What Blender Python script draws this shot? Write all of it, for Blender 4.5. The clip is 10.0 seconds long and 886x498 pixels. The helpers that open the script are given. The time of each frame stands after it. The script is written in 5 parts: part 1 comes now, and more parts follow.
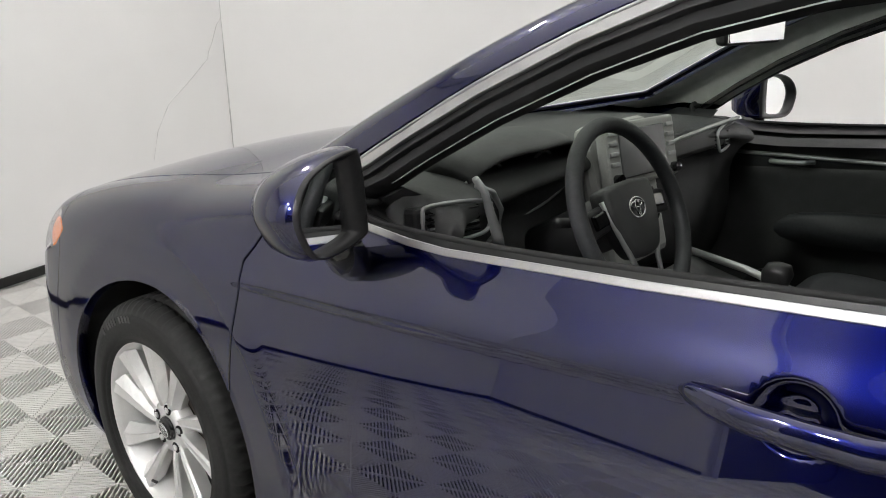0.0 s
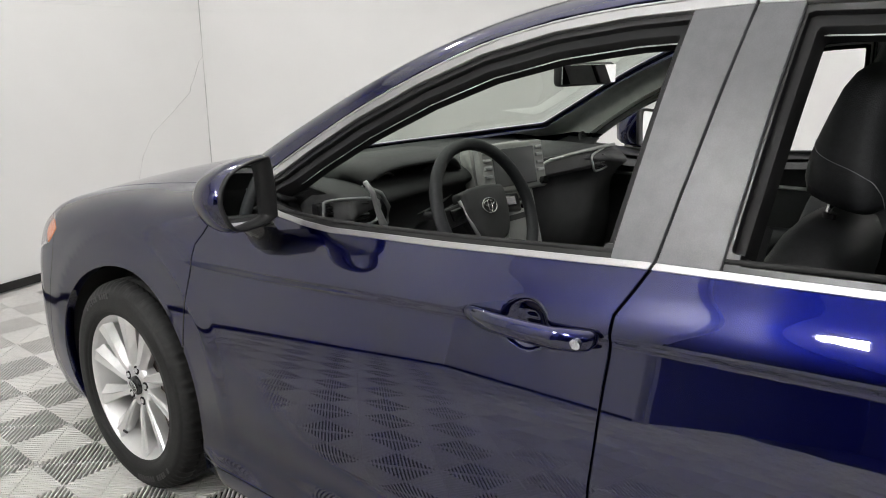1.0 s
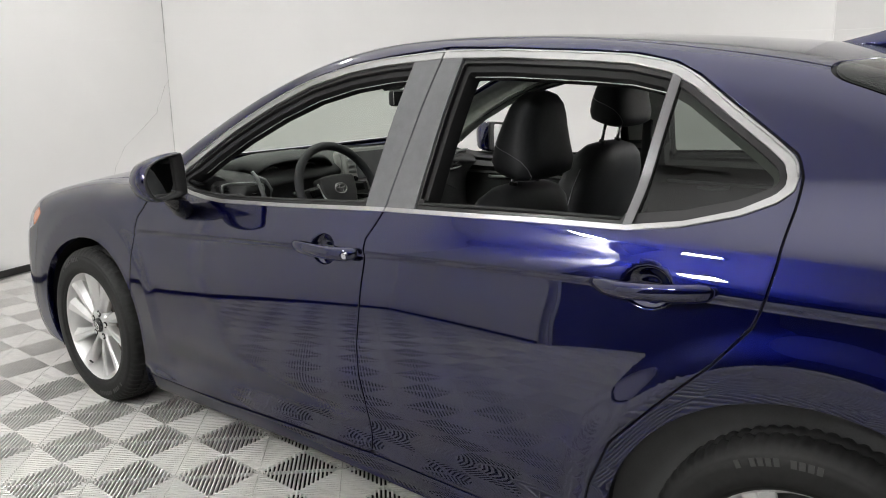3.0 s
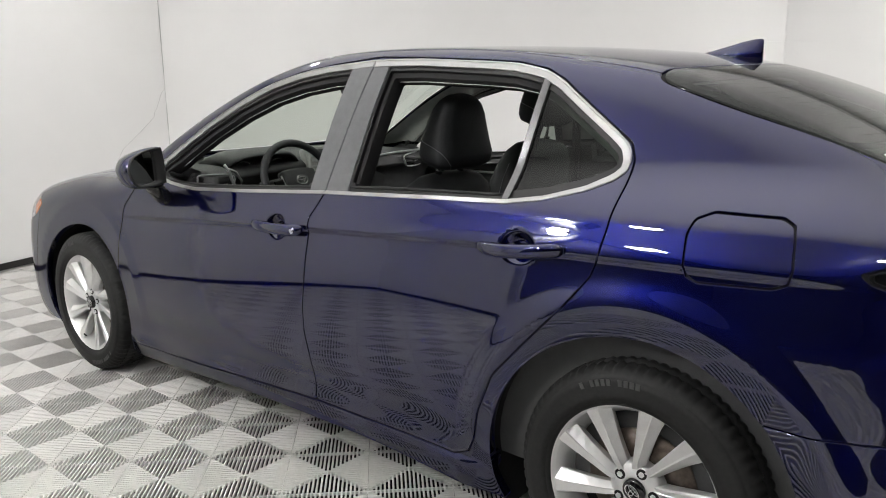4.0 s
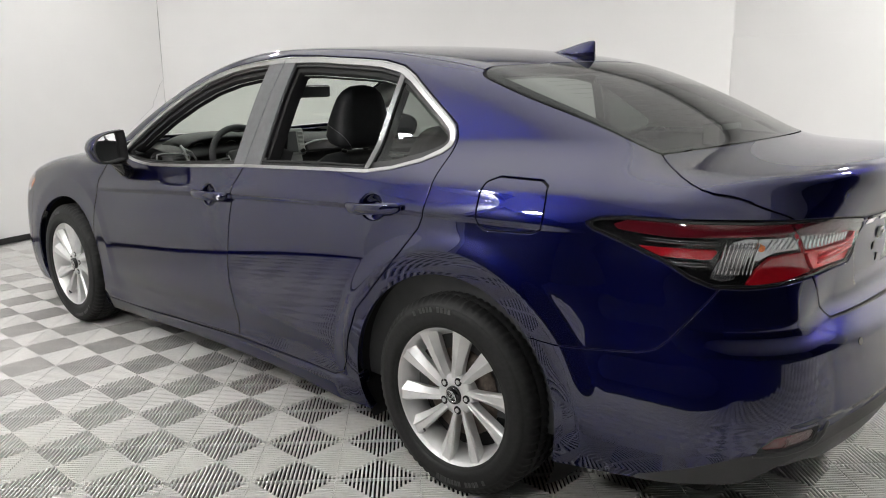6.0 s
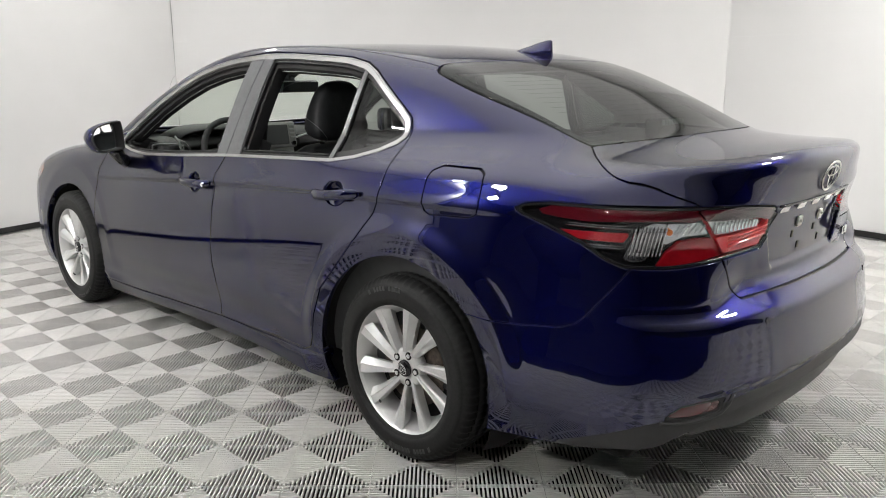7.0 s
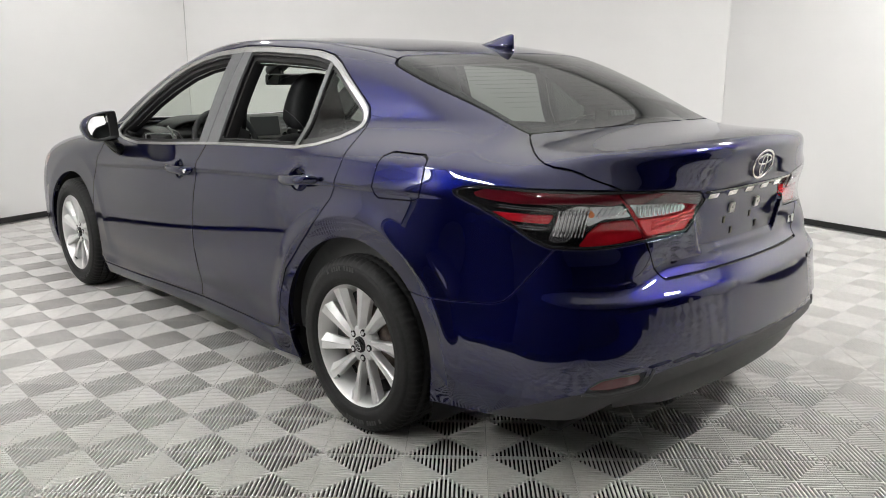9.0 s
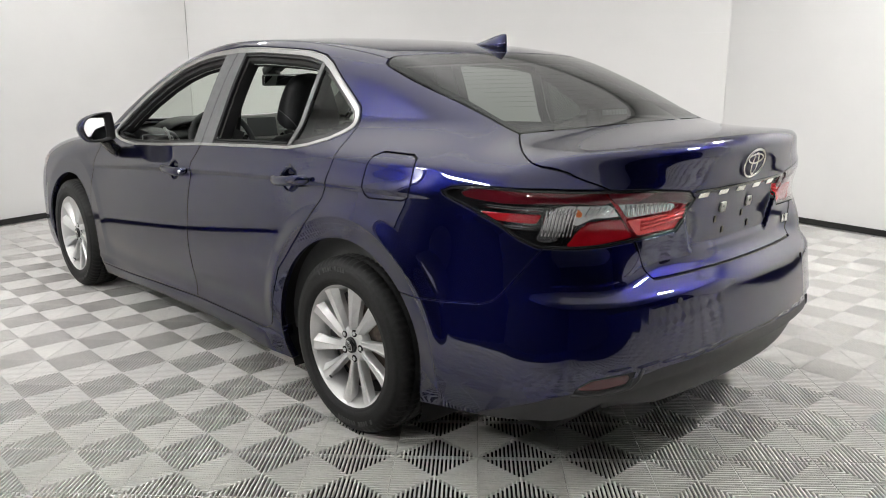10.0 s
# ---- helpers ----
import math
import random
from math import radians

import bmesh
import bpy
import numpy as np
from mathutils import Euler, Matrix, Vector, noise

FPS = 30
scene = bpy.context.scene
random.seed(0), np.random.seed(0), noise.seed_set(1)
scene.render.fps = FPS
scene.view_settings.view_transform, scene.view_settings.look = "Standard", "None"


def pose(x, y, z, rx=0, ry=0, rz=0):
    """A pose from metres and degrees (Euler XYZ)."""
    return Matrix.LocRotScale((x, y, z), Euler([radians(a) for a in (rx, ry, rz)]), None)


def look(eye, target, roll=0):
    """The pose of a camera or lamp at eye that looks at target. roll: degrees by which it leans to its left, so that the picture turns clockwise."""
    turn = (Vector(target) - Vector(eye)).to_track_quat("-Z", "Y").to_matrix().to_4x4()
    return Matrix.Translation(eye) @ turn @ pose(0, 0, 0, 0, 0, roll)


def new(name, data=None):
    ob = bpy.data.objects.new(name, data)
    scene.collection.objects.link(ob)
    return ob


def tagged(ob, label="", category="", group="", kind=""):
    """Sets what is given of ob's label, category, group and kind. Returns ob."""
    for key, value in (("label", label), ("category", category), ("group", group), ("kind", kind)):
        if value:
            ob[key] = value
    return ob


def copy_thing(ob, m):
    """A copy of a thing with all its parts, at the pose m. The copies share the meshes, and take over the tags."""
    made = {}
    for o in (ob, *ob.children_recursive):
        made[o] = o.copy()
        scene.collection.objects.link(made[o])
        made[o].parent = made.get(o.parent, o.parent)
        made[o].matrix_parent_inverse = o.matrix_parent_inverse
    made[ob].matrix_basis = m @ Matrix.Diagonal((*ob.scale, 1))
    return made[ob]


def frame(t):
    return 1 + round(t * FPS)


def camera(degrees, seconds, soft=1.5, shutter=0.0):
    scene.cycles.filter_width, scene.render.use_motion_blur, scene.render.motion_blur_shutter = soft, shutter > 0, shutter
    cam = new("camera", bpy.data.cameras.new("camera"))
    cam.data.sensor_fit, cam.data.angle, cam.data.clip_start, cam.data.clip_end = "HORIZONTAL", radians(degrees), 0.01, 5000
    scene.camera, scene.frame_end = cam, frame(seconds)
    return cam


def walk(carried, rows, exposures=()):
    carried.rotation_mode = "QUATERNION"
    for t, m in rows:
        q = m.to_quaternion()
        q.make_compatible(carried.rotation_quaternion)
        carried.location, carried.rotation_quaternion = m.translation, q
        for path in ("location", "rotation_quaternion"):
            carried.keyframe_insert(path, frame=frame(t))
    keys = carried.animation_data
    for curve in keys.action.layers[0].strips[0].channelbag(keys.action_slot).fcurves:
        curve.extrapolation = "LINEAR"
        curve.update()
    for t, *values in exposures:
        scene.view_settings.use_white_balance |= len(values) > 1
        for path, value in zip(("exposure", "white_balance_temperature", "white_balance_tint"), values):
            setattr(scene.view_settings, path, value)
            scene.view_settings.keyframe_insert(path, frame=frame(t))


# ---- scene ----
import collections

cam = camera(59.0, 10.0, soft=1.0)
PATH = [
    (0, (-1.732, 1.158, 1.305), (-0.292, 2.422, 0.732), -1.1),
    (0.5, (-1.852, 0.907, 1.319), (-0.396, 2.169, 0.783), -0.9),
    (1, (-1.972, 0.637, 1.329), (-0.499, 1.898, 0.84), -0.5),
    (1.5, (-2.07, 0.407, 1.338), (-0.587, 1.665, 0.872), -0.7),
    (2, (-2.187, 0.16, 1.346), (-0.691, 1.41, 0.9), -0.9),
    (2.5, (-2.28, -0.075, 1.353), (-0.781, 1.174, 0.912), -1.0),
    (2.7, (-2.322, -0.182, 1.366), (-0.823, 1.065, 0.92), -0.9),
    (3.8, (-2.541, -0.692, 1.368), (-1.036, 0.552, 0.932), -0.6),
    (4, (-2.566, -0.798, 1.352), (-1.071, 0.461, 0.931), -0.7),
    (4.5, (-2.621, -1.012, 1.356), (-1.137, 0.258, 0.927), -0.9),
    (5, (-2.637, -1.232, 1.337), (-1.163, 0.055, 0.923), -0.6),
    (5.5, (-2.653, -1.424, 1.351), (-1.197, -0.122, 0.924), -0.7),
    (6.8, (-2.662, -1.816, 1.358), (-1.244, -0.48, 0.908), -0.1),
    (7, (-2.641, -1.89, 1.352), (-1.24, -0.535, 0.906), -0.2),
    (7.5, (-2.629, -2.003, 1.339), (-1.24, -0.636, 0.892), -0.0),
    (8, (-2.613, -2.094, 1.341), (-1.24, -0.713, 0.887), 0.0),
    (8.5, (-2.586, -2.149, 1.326), (-1.225, -0.754, 0.879), 0.1),
    (9, (-2.555, -2.189, 1.332), (-1.207, -0.783, 0.88), -0.0),
    (9.5, (-2.525, -2.2, 1.33), (-1.183, -0.787, 0.878), -0.2),
    (10, (-2.511, -2.223, 1.328), (-1.174, -0.805, 0.878), -0.2),
]
walk(cam, [(t, look(eye, target, roll)) for t, eye, target, roll in PATH])

# ---- light ----
world = bpy.data.worlds.new("world")
scene.world = world
world.use_nodes = True
world.node_tree.nodes["Background"].inputs[0].default_value = (.9, .95, 1, 1)
world.node_tree.nodes["Background"].inputs[1].default_value = 0.0

# ceiling panels: x, y, length along x, length along y
# some fit highlights on the body, others are unseen added fill for walls and floor
PANELS = [(-4.6, 2.05, .42, .34), (-5.2, -1.0, .26, .26), (2.0, -2.6, .46, .28), (3.0, -.9, .30, .18), (-3.65, 2.65, .24, .18), (.2, 4.2, .30, .075)]
# unseen glowing sheet added over the booth for soft light: its outline and strength
SOFT, SOFT_W = [(-3.6, -3.6), (3.5, -3.6), (4.2, 1.35), (1.3, 5.5), (-3.6, 4.3)], 1.3
CEILING_Z, PANEL_W = 3.3, 310.0


# ---- materials ----
def material(name, color, rough=.5, metal=0.0, coat=0.0, spec=.5, grain=0.0, scale=60.0, bump=0.0, bump_scale=200.0, spread=0.0, emit=0.0):
    """A plain surface with colour variation at two scales and a fine relief."""
    m = bpy.data.materials.new(name)
    m.use_nodes = True
    n, link = m.node_tree.nodes, m.node_tree.links.new
    b = n["Principled BSDF"]
    b.inputs["Base Color"].default_value = (*color, 1)
    b.inputs["Roughness"].default_value, b.inputs["Metallic"].default_value = rough, metal
    b.inputs["Coat Weight"].default_value, b.inputs["Coat Roughness"].default_value = coat, .02
    b.inputs["Specular IOR Level"].default_value = spec
    where = n.new("ShaderNodeTexCoord").outputs["Object"]
    if grain:
        value = None
        for s, d in ((scale, 3.0), (scale / 14, 2.0)):
            t = n.new("ShaderNodeTexNoise")
            t.inputs["Scale"].default_value, t.inputs["Detail"].default_value = s, d
            link(where, t.inputs["Vector"])
            r = n.new("ShaderNodeMapRange")
            r.inputs[1].default_value, r.inputs[2].default_value = .3, .7
            r.inputs[3].default_value, r.inputs[4].default_value = 1 - grain, 1 + grain
            link(t.outputs["Fac"], r.inputs[0])
            if value is None:
                value = r.outputs[0]
            else:
                k = n.new("ShaderNodeMath")
                k.operation = "MULTIPLY"
                link(value, k.inputs[0]), link(r.outputs[0], k.inputs[1])
                value = k.outputs[0]
        if spread:
            o = n.new("ShaderNodeObjectInfo")
            r = n.new("ShaderNodeMapRange")
            r.inputs[3].default_value, r.inputs[4].default_value = 1 - spread, 1 + spread
            link(o.outputs["Random"], r.inputs[0])
            k = n.new("ShaderNodeMath")
            k.operation = "MULTIPLY"
            link(value, k.inputs[0]), link(r.outputs[0], k.inputs[1])
            value = k.outputs[0]
        mix = n.new("ShaderNodeVectorMath")
        mix.operation = "SCALE"
        mix.inputs[0].default_value = color
        link(value, mix.inputs["Scale"]), link(mix.outputs[0], b.inputs["Base Color"])
    if bump:
        t = n.new("ShaderNodeTexNoise")
        t.inputs["Scale"].default_value, t.inputs["Detail"].default_value = bump_scale, 4.0
        link(where, t.inputs["Vector"])
        u = n.new("ShaderNodeBump")
        u.inputs["Strength"].default_value, u.inputs["Distance"].default_value = bump, .002
        link(t.outputs["Fac"], u.inputs["Height"]), link(u.outputs[0], b.inputs["Normal"])
    if emit:
        b.inputs["Emission Color"].default_value, b.inputs["Emission Strength"].default_value = (*color, 1), emit
    return m


def pane(name, tint, ior=1.5, rough=0.0):
    """A thin pane: what lies behind shows through its tint, and it mirrors by Fresnel."""
    m = bpy.data.materials.new(name)
    m.use_nodes = True
    n, link = m.node_tree.nodes, m.node_tree.links.new
    n.remove(n["Principled BSDF"])
    clear, gloss, mix, face = n.new("ShaderNodeBsdfTransparent"), n.new("ShaderNodeBsdfGlossy"), n.new("ShaderNodeMixShader"), n.new("ShaderNodeLayerWeight")
    clear.inputs[0].default_value = (*tint, 1)
    gloss.inputs["Roughness"].default_value = rough
    face.inputs["Blend"].default_value = .5
    steep, scale_ = n.new("ShaderNodeMath"), n.new("ShaderNodeMath")
    steep.operation, scale_.operation = "POWER", "MULTIPLY_ADD"
    head_on = ((ior - 1) / (ior + 1)) ** 2 * 1.1
    steep.inputs[1].default_value, scale_.inputs[1].default_value, scale_.inputs[2].default_value = 4.5, .9, head_on
    link(face.outputs["Facing"], steep.inputs[0]), link(steep.outputs[0], scale_.inputs[0])
    link(scale_.outputs[0], mix.inputs[0]), link(clear.outputs[0], mix.inputs[1]), link(gloss.outputs[0], mix.inputs[2])
    link(mix.outputs[0], n["Material Output"].inputs["Surface"])
    return m


def flake_paint(name, color):
    """Dark metallic paint under a clear coat, with a fine flake and a trace of orange peel."""
    m = material(name, color, rough=.35, metal=1.0, coat=1.0)
    n, link = m.node_tree.nodes, m.node_tree.links.new
    b = n["Principled BSDF"]
    where = n.new("ShaderNodeTexCoord").outputs["Object"]
    v = n.new("ShaderNodeTexVoronoi")
    v.inputs["Scale"].default_value = 1400
    link(where, v.inputs["Vector"])
    r = n.new("ShaderNodeMapRange")
    r.inputs[3].default_value, r.inputs[4].default_value = .90, 1.12
    link(v.outputs["Color"], r.inputs[0])
    s = n.new("ShaderNodeVectorMath")
    s.operation = "SCALE"
    s.inputs[0].default_value = color
    link(r.outputs[0], s.inputs["Scale"]), link(s.outputs[0], b.inputs["Base Color"])
    b.inputs["Coat IOR"].default_value = 1.77
    b.inputs["Specular Tint"].default_value = (.06, .08, .32, 1)
    return m


PAINT = flake_paint("blue_metallic_paint", (.0022, .0037, .054))
CHROME = material("satin_chrome", (.46, .46, .46), rough=.34, metal=1, grain=.04, scale=300)
BRIGHT = material("bright_chrome", (.8, .8, .8), rough=.08, metal=1)
ALLOY = material("silver_alloy", (.74, .74, .735), rough=.38, metal=.65, coat=.3, grain=.03, scale=400)
PILLAR = material("satin_black_film", (.145, .149, .156), rough=.34, grain=.08, scale=500, bump=.05, bump_scale=900)
BLACK = material("black_plastic", (.016, .016, .017), rough=.42, grain=.15, scale=200, bump=.1, bump_scale=700)
FRAMEBLACK = material("satin_black_frame", (.007, .007, .008), rough=.30, coat=.2, grain=.1, scale=200)
GLOSSY = material("gloss_black", (.008, .008, .009), rough=.06, coat=.5)
SEAL = material("rubber_seal", (.008, .008, .009), rough=.7)
LOWER = material("grey_valance_plastic", (.032, .032, .033), rough=.48, grain=.12, scale=300, bump=.15, bump_scale=900)
RUBBER = material("tyre_rubber", (.013, .013, .013), rough=.60, spec=.3, grain=.2, scale=90, bump=.15, bump_scale=500)
WELL = material("wheel_well", (.006, .006, .006), rough=.9, grain=.2, scale=40)
DASH = material("soft_dash_plastic", (.046, .047, .048), rough=.55, grain=.12, scale=350, bump=.3, bump_scale=900)
TRIM = material("dark_door_trim", (.045, .046, .047), rough=.5, grain=.12, scale=300, bump=.2, bump_scale=800)
LEATHER = material("black_seat_leather", (.034, .036, .039), rough=.58, grain=.15, scale=140, bump=.35, bump_scale=420)
THREAD = material("pale_thread", (.35, .35, .36), rough=.8, grain=.1)
LINING = material("grey_headliner", (.60, .60, .58), rough=.9, grain=.06, scale=500, bump=.2, bump_scale=1500)
PILLARTRIM = material("grey_pillar_trim", (.58, .59, .57), rough=.8, grain=.08, scale=400)
SILVER = material("silver_plastic", (.45, .46, .46), rough=.38, metal=.6, grain=.04, scale=300)
SCREEN = material("dark_screen", (.10, .102, .105), rough=.25, coat=.3)
BEZEL = material("grey_bezel", (.34, .34, .33), rough=.4, grain=.05, scale=300)
MIRROR = material("mirror_glass", (.85, .86, .87), rough=.0, metal=1)
CLEAR = pane("clear_glass", (.80, .86, .80))
TINT = pane("tinted_glass", (.235, .265, .24))
LENS = pane("clear_lens", (.93, .93, .94), 1.34)
REDLENS = material("red_lens", (.95, .008, .016), rough=.14, coat=1.0, grain=.08, scale=90)
DEEPRED = material("smoked_red_lens", (.42, .006, .014), rough=.10, coat=1.0, grain=.1, scale=90)
SMOKERED = material("smoky_red_cover", (.10, .006, .012), rough=.05, coat=1.0, grain=.06, scale=60)
REFLECT = material("silver_reflector", (.62, .63, .64), rough=.20, metal=.95)
SMOKED = material("smoked_reflector", (.20, .20, .21), rough=.10, metal=.95)
AMBER = material("amber_reflector", (.75, .20, .05), rough=.2, coat=1.0, grain=.1, scale=120)
HOUSING = material("black_lamp_housing", (.010, .010, .011), rough=.18, coat=.6)
BRAKE = material("brake_iron", (.16, .13, .11), rough=.5, metal=.8, grain=.3, scale=60)
BAR = material("grey_print", (.05, .05, .05), rough=.6)
STICKER = material("pale_sticker", (.62, .68, .66), rough=.6)
WALL = material("white_vinyl_wall", (.80, .795, .785), rough=.55, grain=.012, scale=3, bump=.04, bump_scale=8)
SEAM = material("darker_vinyl_edge", (.54, .535, .525), rough=.6, grain=.25, scale=12)
SKIRT = material("black_baseboard", (.012, .012, .012), rough=.45, grain=.2, scale=40)
CEIL = material("ceiling_paint", (.82, .82, .82), rough=.9, grain=.05, scale=4)
TILE = material("grey_tile_plastic", (.67, .656, .632), rough=.42, grain=.05, scale=40, bump=.15, bump_scale=500, spread=.05)
UNDER = material("dark_subfloor", (.005, .005, .005), rough=.9, grain=.2, scale=20)
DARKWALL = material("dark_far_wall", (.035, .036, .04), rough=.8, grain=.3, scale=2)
BARMETAL = material("dark_satin_metal", (.20, .20, .205), rough=.25, metal=.8, grain=.05, scale=300)
GLOW = material("panel_diffuser", (1, .99, .975), emit=PANEL_W)


def fading_glow(name, strength, middle, reach):
    """An added fill glow: brightest over its middle, fading towards the rim."""
    m = material(name, (1, .99, .975), emit=strength)
    n, link = m.node_tree.nodes, m.node_tree.links.new
    off, size, far = n.new("ShaderNodeVectorMath"), n.new("ShaderNodeVectorMath"), n.new("ShaderNodeVectorMath")
    off.operation, size.operation, far.operation = "SUBTRACT", "MULTIPLY", "LENGTH"
    off.inputs[1].default_value = (*middle, 0)
    size.inputs[1].default_value = (1 / reach[0], 1 / reach[1], 0)
    r = n.new("ShaderNodeMapRange")
    r.interpolation_type = "SMOOTHSTEP"
    r.inputs[1].default_value, r.inputs[2].default_value, r.inputs[3].default_value, r.inputs[4].default_value = .15, 1.0, strength, strength * .22
    link(n.new("ShaderNodeTexCoord").outputs["Object"], off.inputs[0]), link(off.outputs[0], size.inputs[0]), link(size.outputs[0], far.inputs[0])
    link(far.outputs["Value"], r.inputs[0]), link(r.outputs[0], n["Principled BSDF"].inputs["Emission Strength"])
    return m


SOFTGLOW = fading_glow("soft_fill_glow", SOFT_W, (-.2, 1.5), (3.4, 4.2))



# ---- mesh tools ----
def mesh_of(name, verts, faces, mat, smooth=True):
    me = bpy.data.meshes.new(name)
    me.from_pydata([tuple(map(float, v)) for v in verts], [], [tuple(f) for f in faces])
    me.materials.append(mat)
    me.polygons.foreach_set("use_smooth", [smooth] * len(me.polygons))
    me.update()
    return me


def part(name, bm, mat, parent=None, label="", smooth=False):
    """Links a bmesh (or a mesh) as one object under its thing."""
    if isinstance(bm, bmesh.types.BMesh):
        me = bpy.data.meshes.new(name)
        bm.to_mesh(me)
        bm.free()
        if mat:
            me.materials.append(mat)
        me.polygons.foreach_set("use_smooth", [smooth] * len(me.polygons))
    else:
        me = bm
    ob = new(name, me)
    if parent is not None:
        ob.parent = parent
        ob.matrix_parent_inverse = Matrix.Translation((0, 0, 0))
    return tagged(ob, label)


def block(size, at=pose(0, 0, 0), bevel=.004, seg=2, bm=None):
    """A bevelled block, centred at the pose."""
    one = bmesh.new()
    bmesh.ops.create_cube(one, size=1, matrix=Matrix.Diagonal((*size, 1)))
    if bevel:
        bmesh.ops.bevel(one, geom=one.edges[:], offset=bevel, segments=seg, affect="EDGES", profile=.5)
    one.transform(at)
    if bm is None:
        return one
    me = bpy.data.meshes.new("join")
    one.to_mesh(me)
    one.free()
    bm.from_mesh(me)
    bpy.data.meshes.remove(me)
    return bm


def rod(a, b, r, seg=12, bm=None, r2=None):
    a, b = Vector(a), Vector(b)
    bm = bm or bmesh.new()
    m = Matrix.Translation((a + b) / 2) @ (b - a).to_track_quat("Z", "Y").to_matrix().to_4x4()
    bmesh.ops.create_cone(bm, cap_ends=True, segments=seg, radius1=r, radius2=r if r2 is None else r2, depth=(b - a).length, matrix=m)
    return bm


def loft(rings, close=True, caps=True, bm=None):
    bm = bm or bmesh.new()
    rows = [[bm.verts.new(p) for p in ring] for ring in rings]
    n = len(rings[0])
    for a, b in zip(rows, rows[1:]):
        for i in range(n if close else n - 1):
            j = (i + 1) % n
            bm.faces.new((a[i], a[j], b[j], b[i]))
    if caps and close:
        bm.faces.new(rows[0][::-1])
        bm.faces.new(rows[-1])
    bmesh.ops.recalc_face_normals(bm, faces=bm.faces[:])
    return bm


def pillow(levels, at=pose(0, 0, 0), seg=28, bm=None):
    """A soft body of stacked superellipses: (z, half width, half depth, shift in y, exponent)."""
    rings = []
    for z, a, b, s, e in levels:
        ring = []
        for i in range(seg):
            t = 2 * math.pi * i / seg
            c, q = math.cos(t), math.sin(t)
            ring.append(at @ Vector((a * math.copysign(abs(c) ** (2 / e), c), s + b * math.copysign(abs(q) ** (2 / e), q), z)))
        rings.append(ring)
    return loft(rings, bm=bm)


def tube(points, r, seg=8, closed=False, flat=1.0, up=(0, 0, 1), bm=None):
    """A bar swept along points; flat squeezes it towards up."""
    pts = [Vector(p) for p in points]
    rings = []
    for i, p in enumerate(pts):
        a = pts[i - 1] if i or closed else p
        b = pts[(i + 1) % len(pts)] if i < len(pts) - 1 or closed else p
        d = (b - a).normalized()
        side = d.cross(Vector(up))
        side = side.normalized() if side.length > 1e-4 else d.orthogonal().normalized()
        top = side.cross(d)
        rings.append([p + side * r * math.cos(2 * math.pi * k / seg) + top * r * flat * math.sin(2 * math.pi * k / seg) for k in range(seg)])
    if closed:
        rings.append(rings[0])
        bm = loft(rings, caps=False, bm=bm)
        bmesh.ops.remove_doubles(bm, verts=bm.verts[:], dist=1e-6)
        return bm
    return loft(rings, bm=bm)


def prism(outline, depth, at=pose(0, 0, 0), bevel=0.0, bm=None):
    """A flat outline in x, y given thickness in z."""
    one = bmesh.new()
    low = [one.verts.new((x, y, 0)) for x, y in outline]
    face = one.faces.new(low)
    up = bmesh.ops.extrude_face_region(one, geom=[face])
    bmesh.ops.translate(one, vec=(0, 0, depth), verts=[v for v in up["geom"] if isinstance(v, bmesh.types.BMVert)])
    bmesh.ops.recalc_face_normals(one, faces=one.faces[:])
    if bevel:
        edges = [e for e in one.edges if abs(e.verts[0].co.z - depth) < 1e-6 and abs(e.verts[1].co.z - depth) < 1e-6]
        bmesh.ops.bevel(one, geom=edges, offset=bevel, segments=2, affect="EDGES", profile=.5)
    one.transform(at)
    if bm is None:
        return one
    me = bpy.data.meshes.new("join")
    one.to_mesh(me)
    one.free()
    bm.from_mesh(me)
    bpy.data.meshes.remove(me)
    return bm


def thing(name, label, category, group="", kind=""):
    return tagged(new(name), label, category, group, kind)


# ---- the room ----
# plan corners of the booth, from the open end round the front to the right
CORNERS = [(-3.85, 2.5), (-4.4, 4.345), (1.37, 5.79), (4.45, 1.35), (3.45, -5.3)]


def wall(name, a, b, label, height=CEILING_Z, thick=.12, mat=WALL):
    """A vinyl wall from a to b, its face towards the left of the way."""
    a, b = Vector((*a, 0)), Vector((*b, 0))
    d = (b - a).normalized()
    out = Vector((-d.y, d.x, 0))
    bm = bmesh.new()
    n = max(2, int((b - a).length / .25))
    # the sheet hangs a little unevenly
    rows = []
    for k in range(13):
        z = height * k / 12
        rows.append([a + (b - a) * (i / n) + Vector((0, 0, z)) + out * (.006 * noise.noise(Vector((i * .55 + a.x * 3, k * .5, 2))) * (0 < i < n)) for i in range(n + 1)])
    front = [[bm.verts.new(p) for p in r] for r in rows]
    back = [[bm.verts.new((a if i == 0 else b) + Vector((0, 0, z)) + out * thick) for i in (0, 1)] for z in (0, height)]
    for r, s in zip(front, front[1:]):
        for i in range(n):
            bm.faces.new((r[i], r[i + 1], s[i + 1], s[i]))
    bm.faces.new((back[0][1], back[0][0], back[1][0], back[1][1]))
    bmesh.ops.recalc_face_normals(bm, faces=bm.faces[:])
    ob = part(name, bm, mat, None, label, smooth=True)
    tagged(ob, label, "wall", kind="structure")
    return ob, a, b, d, out


def skirting(a, b, d, out):
    bm = block(((b - a).length - .02, .014, .05), Matrix.Translation((a + b) / 2 - out * .012 + Vector((0, 0, .037))) @ Matrix.Rotation(math.atan2(d.y, d.x), 4, "Z"), .003)
    return tagged(part("baseboard", bm, SKIRT), "black plastic strip along the foot of the wall", "baseboard", kind="structure")


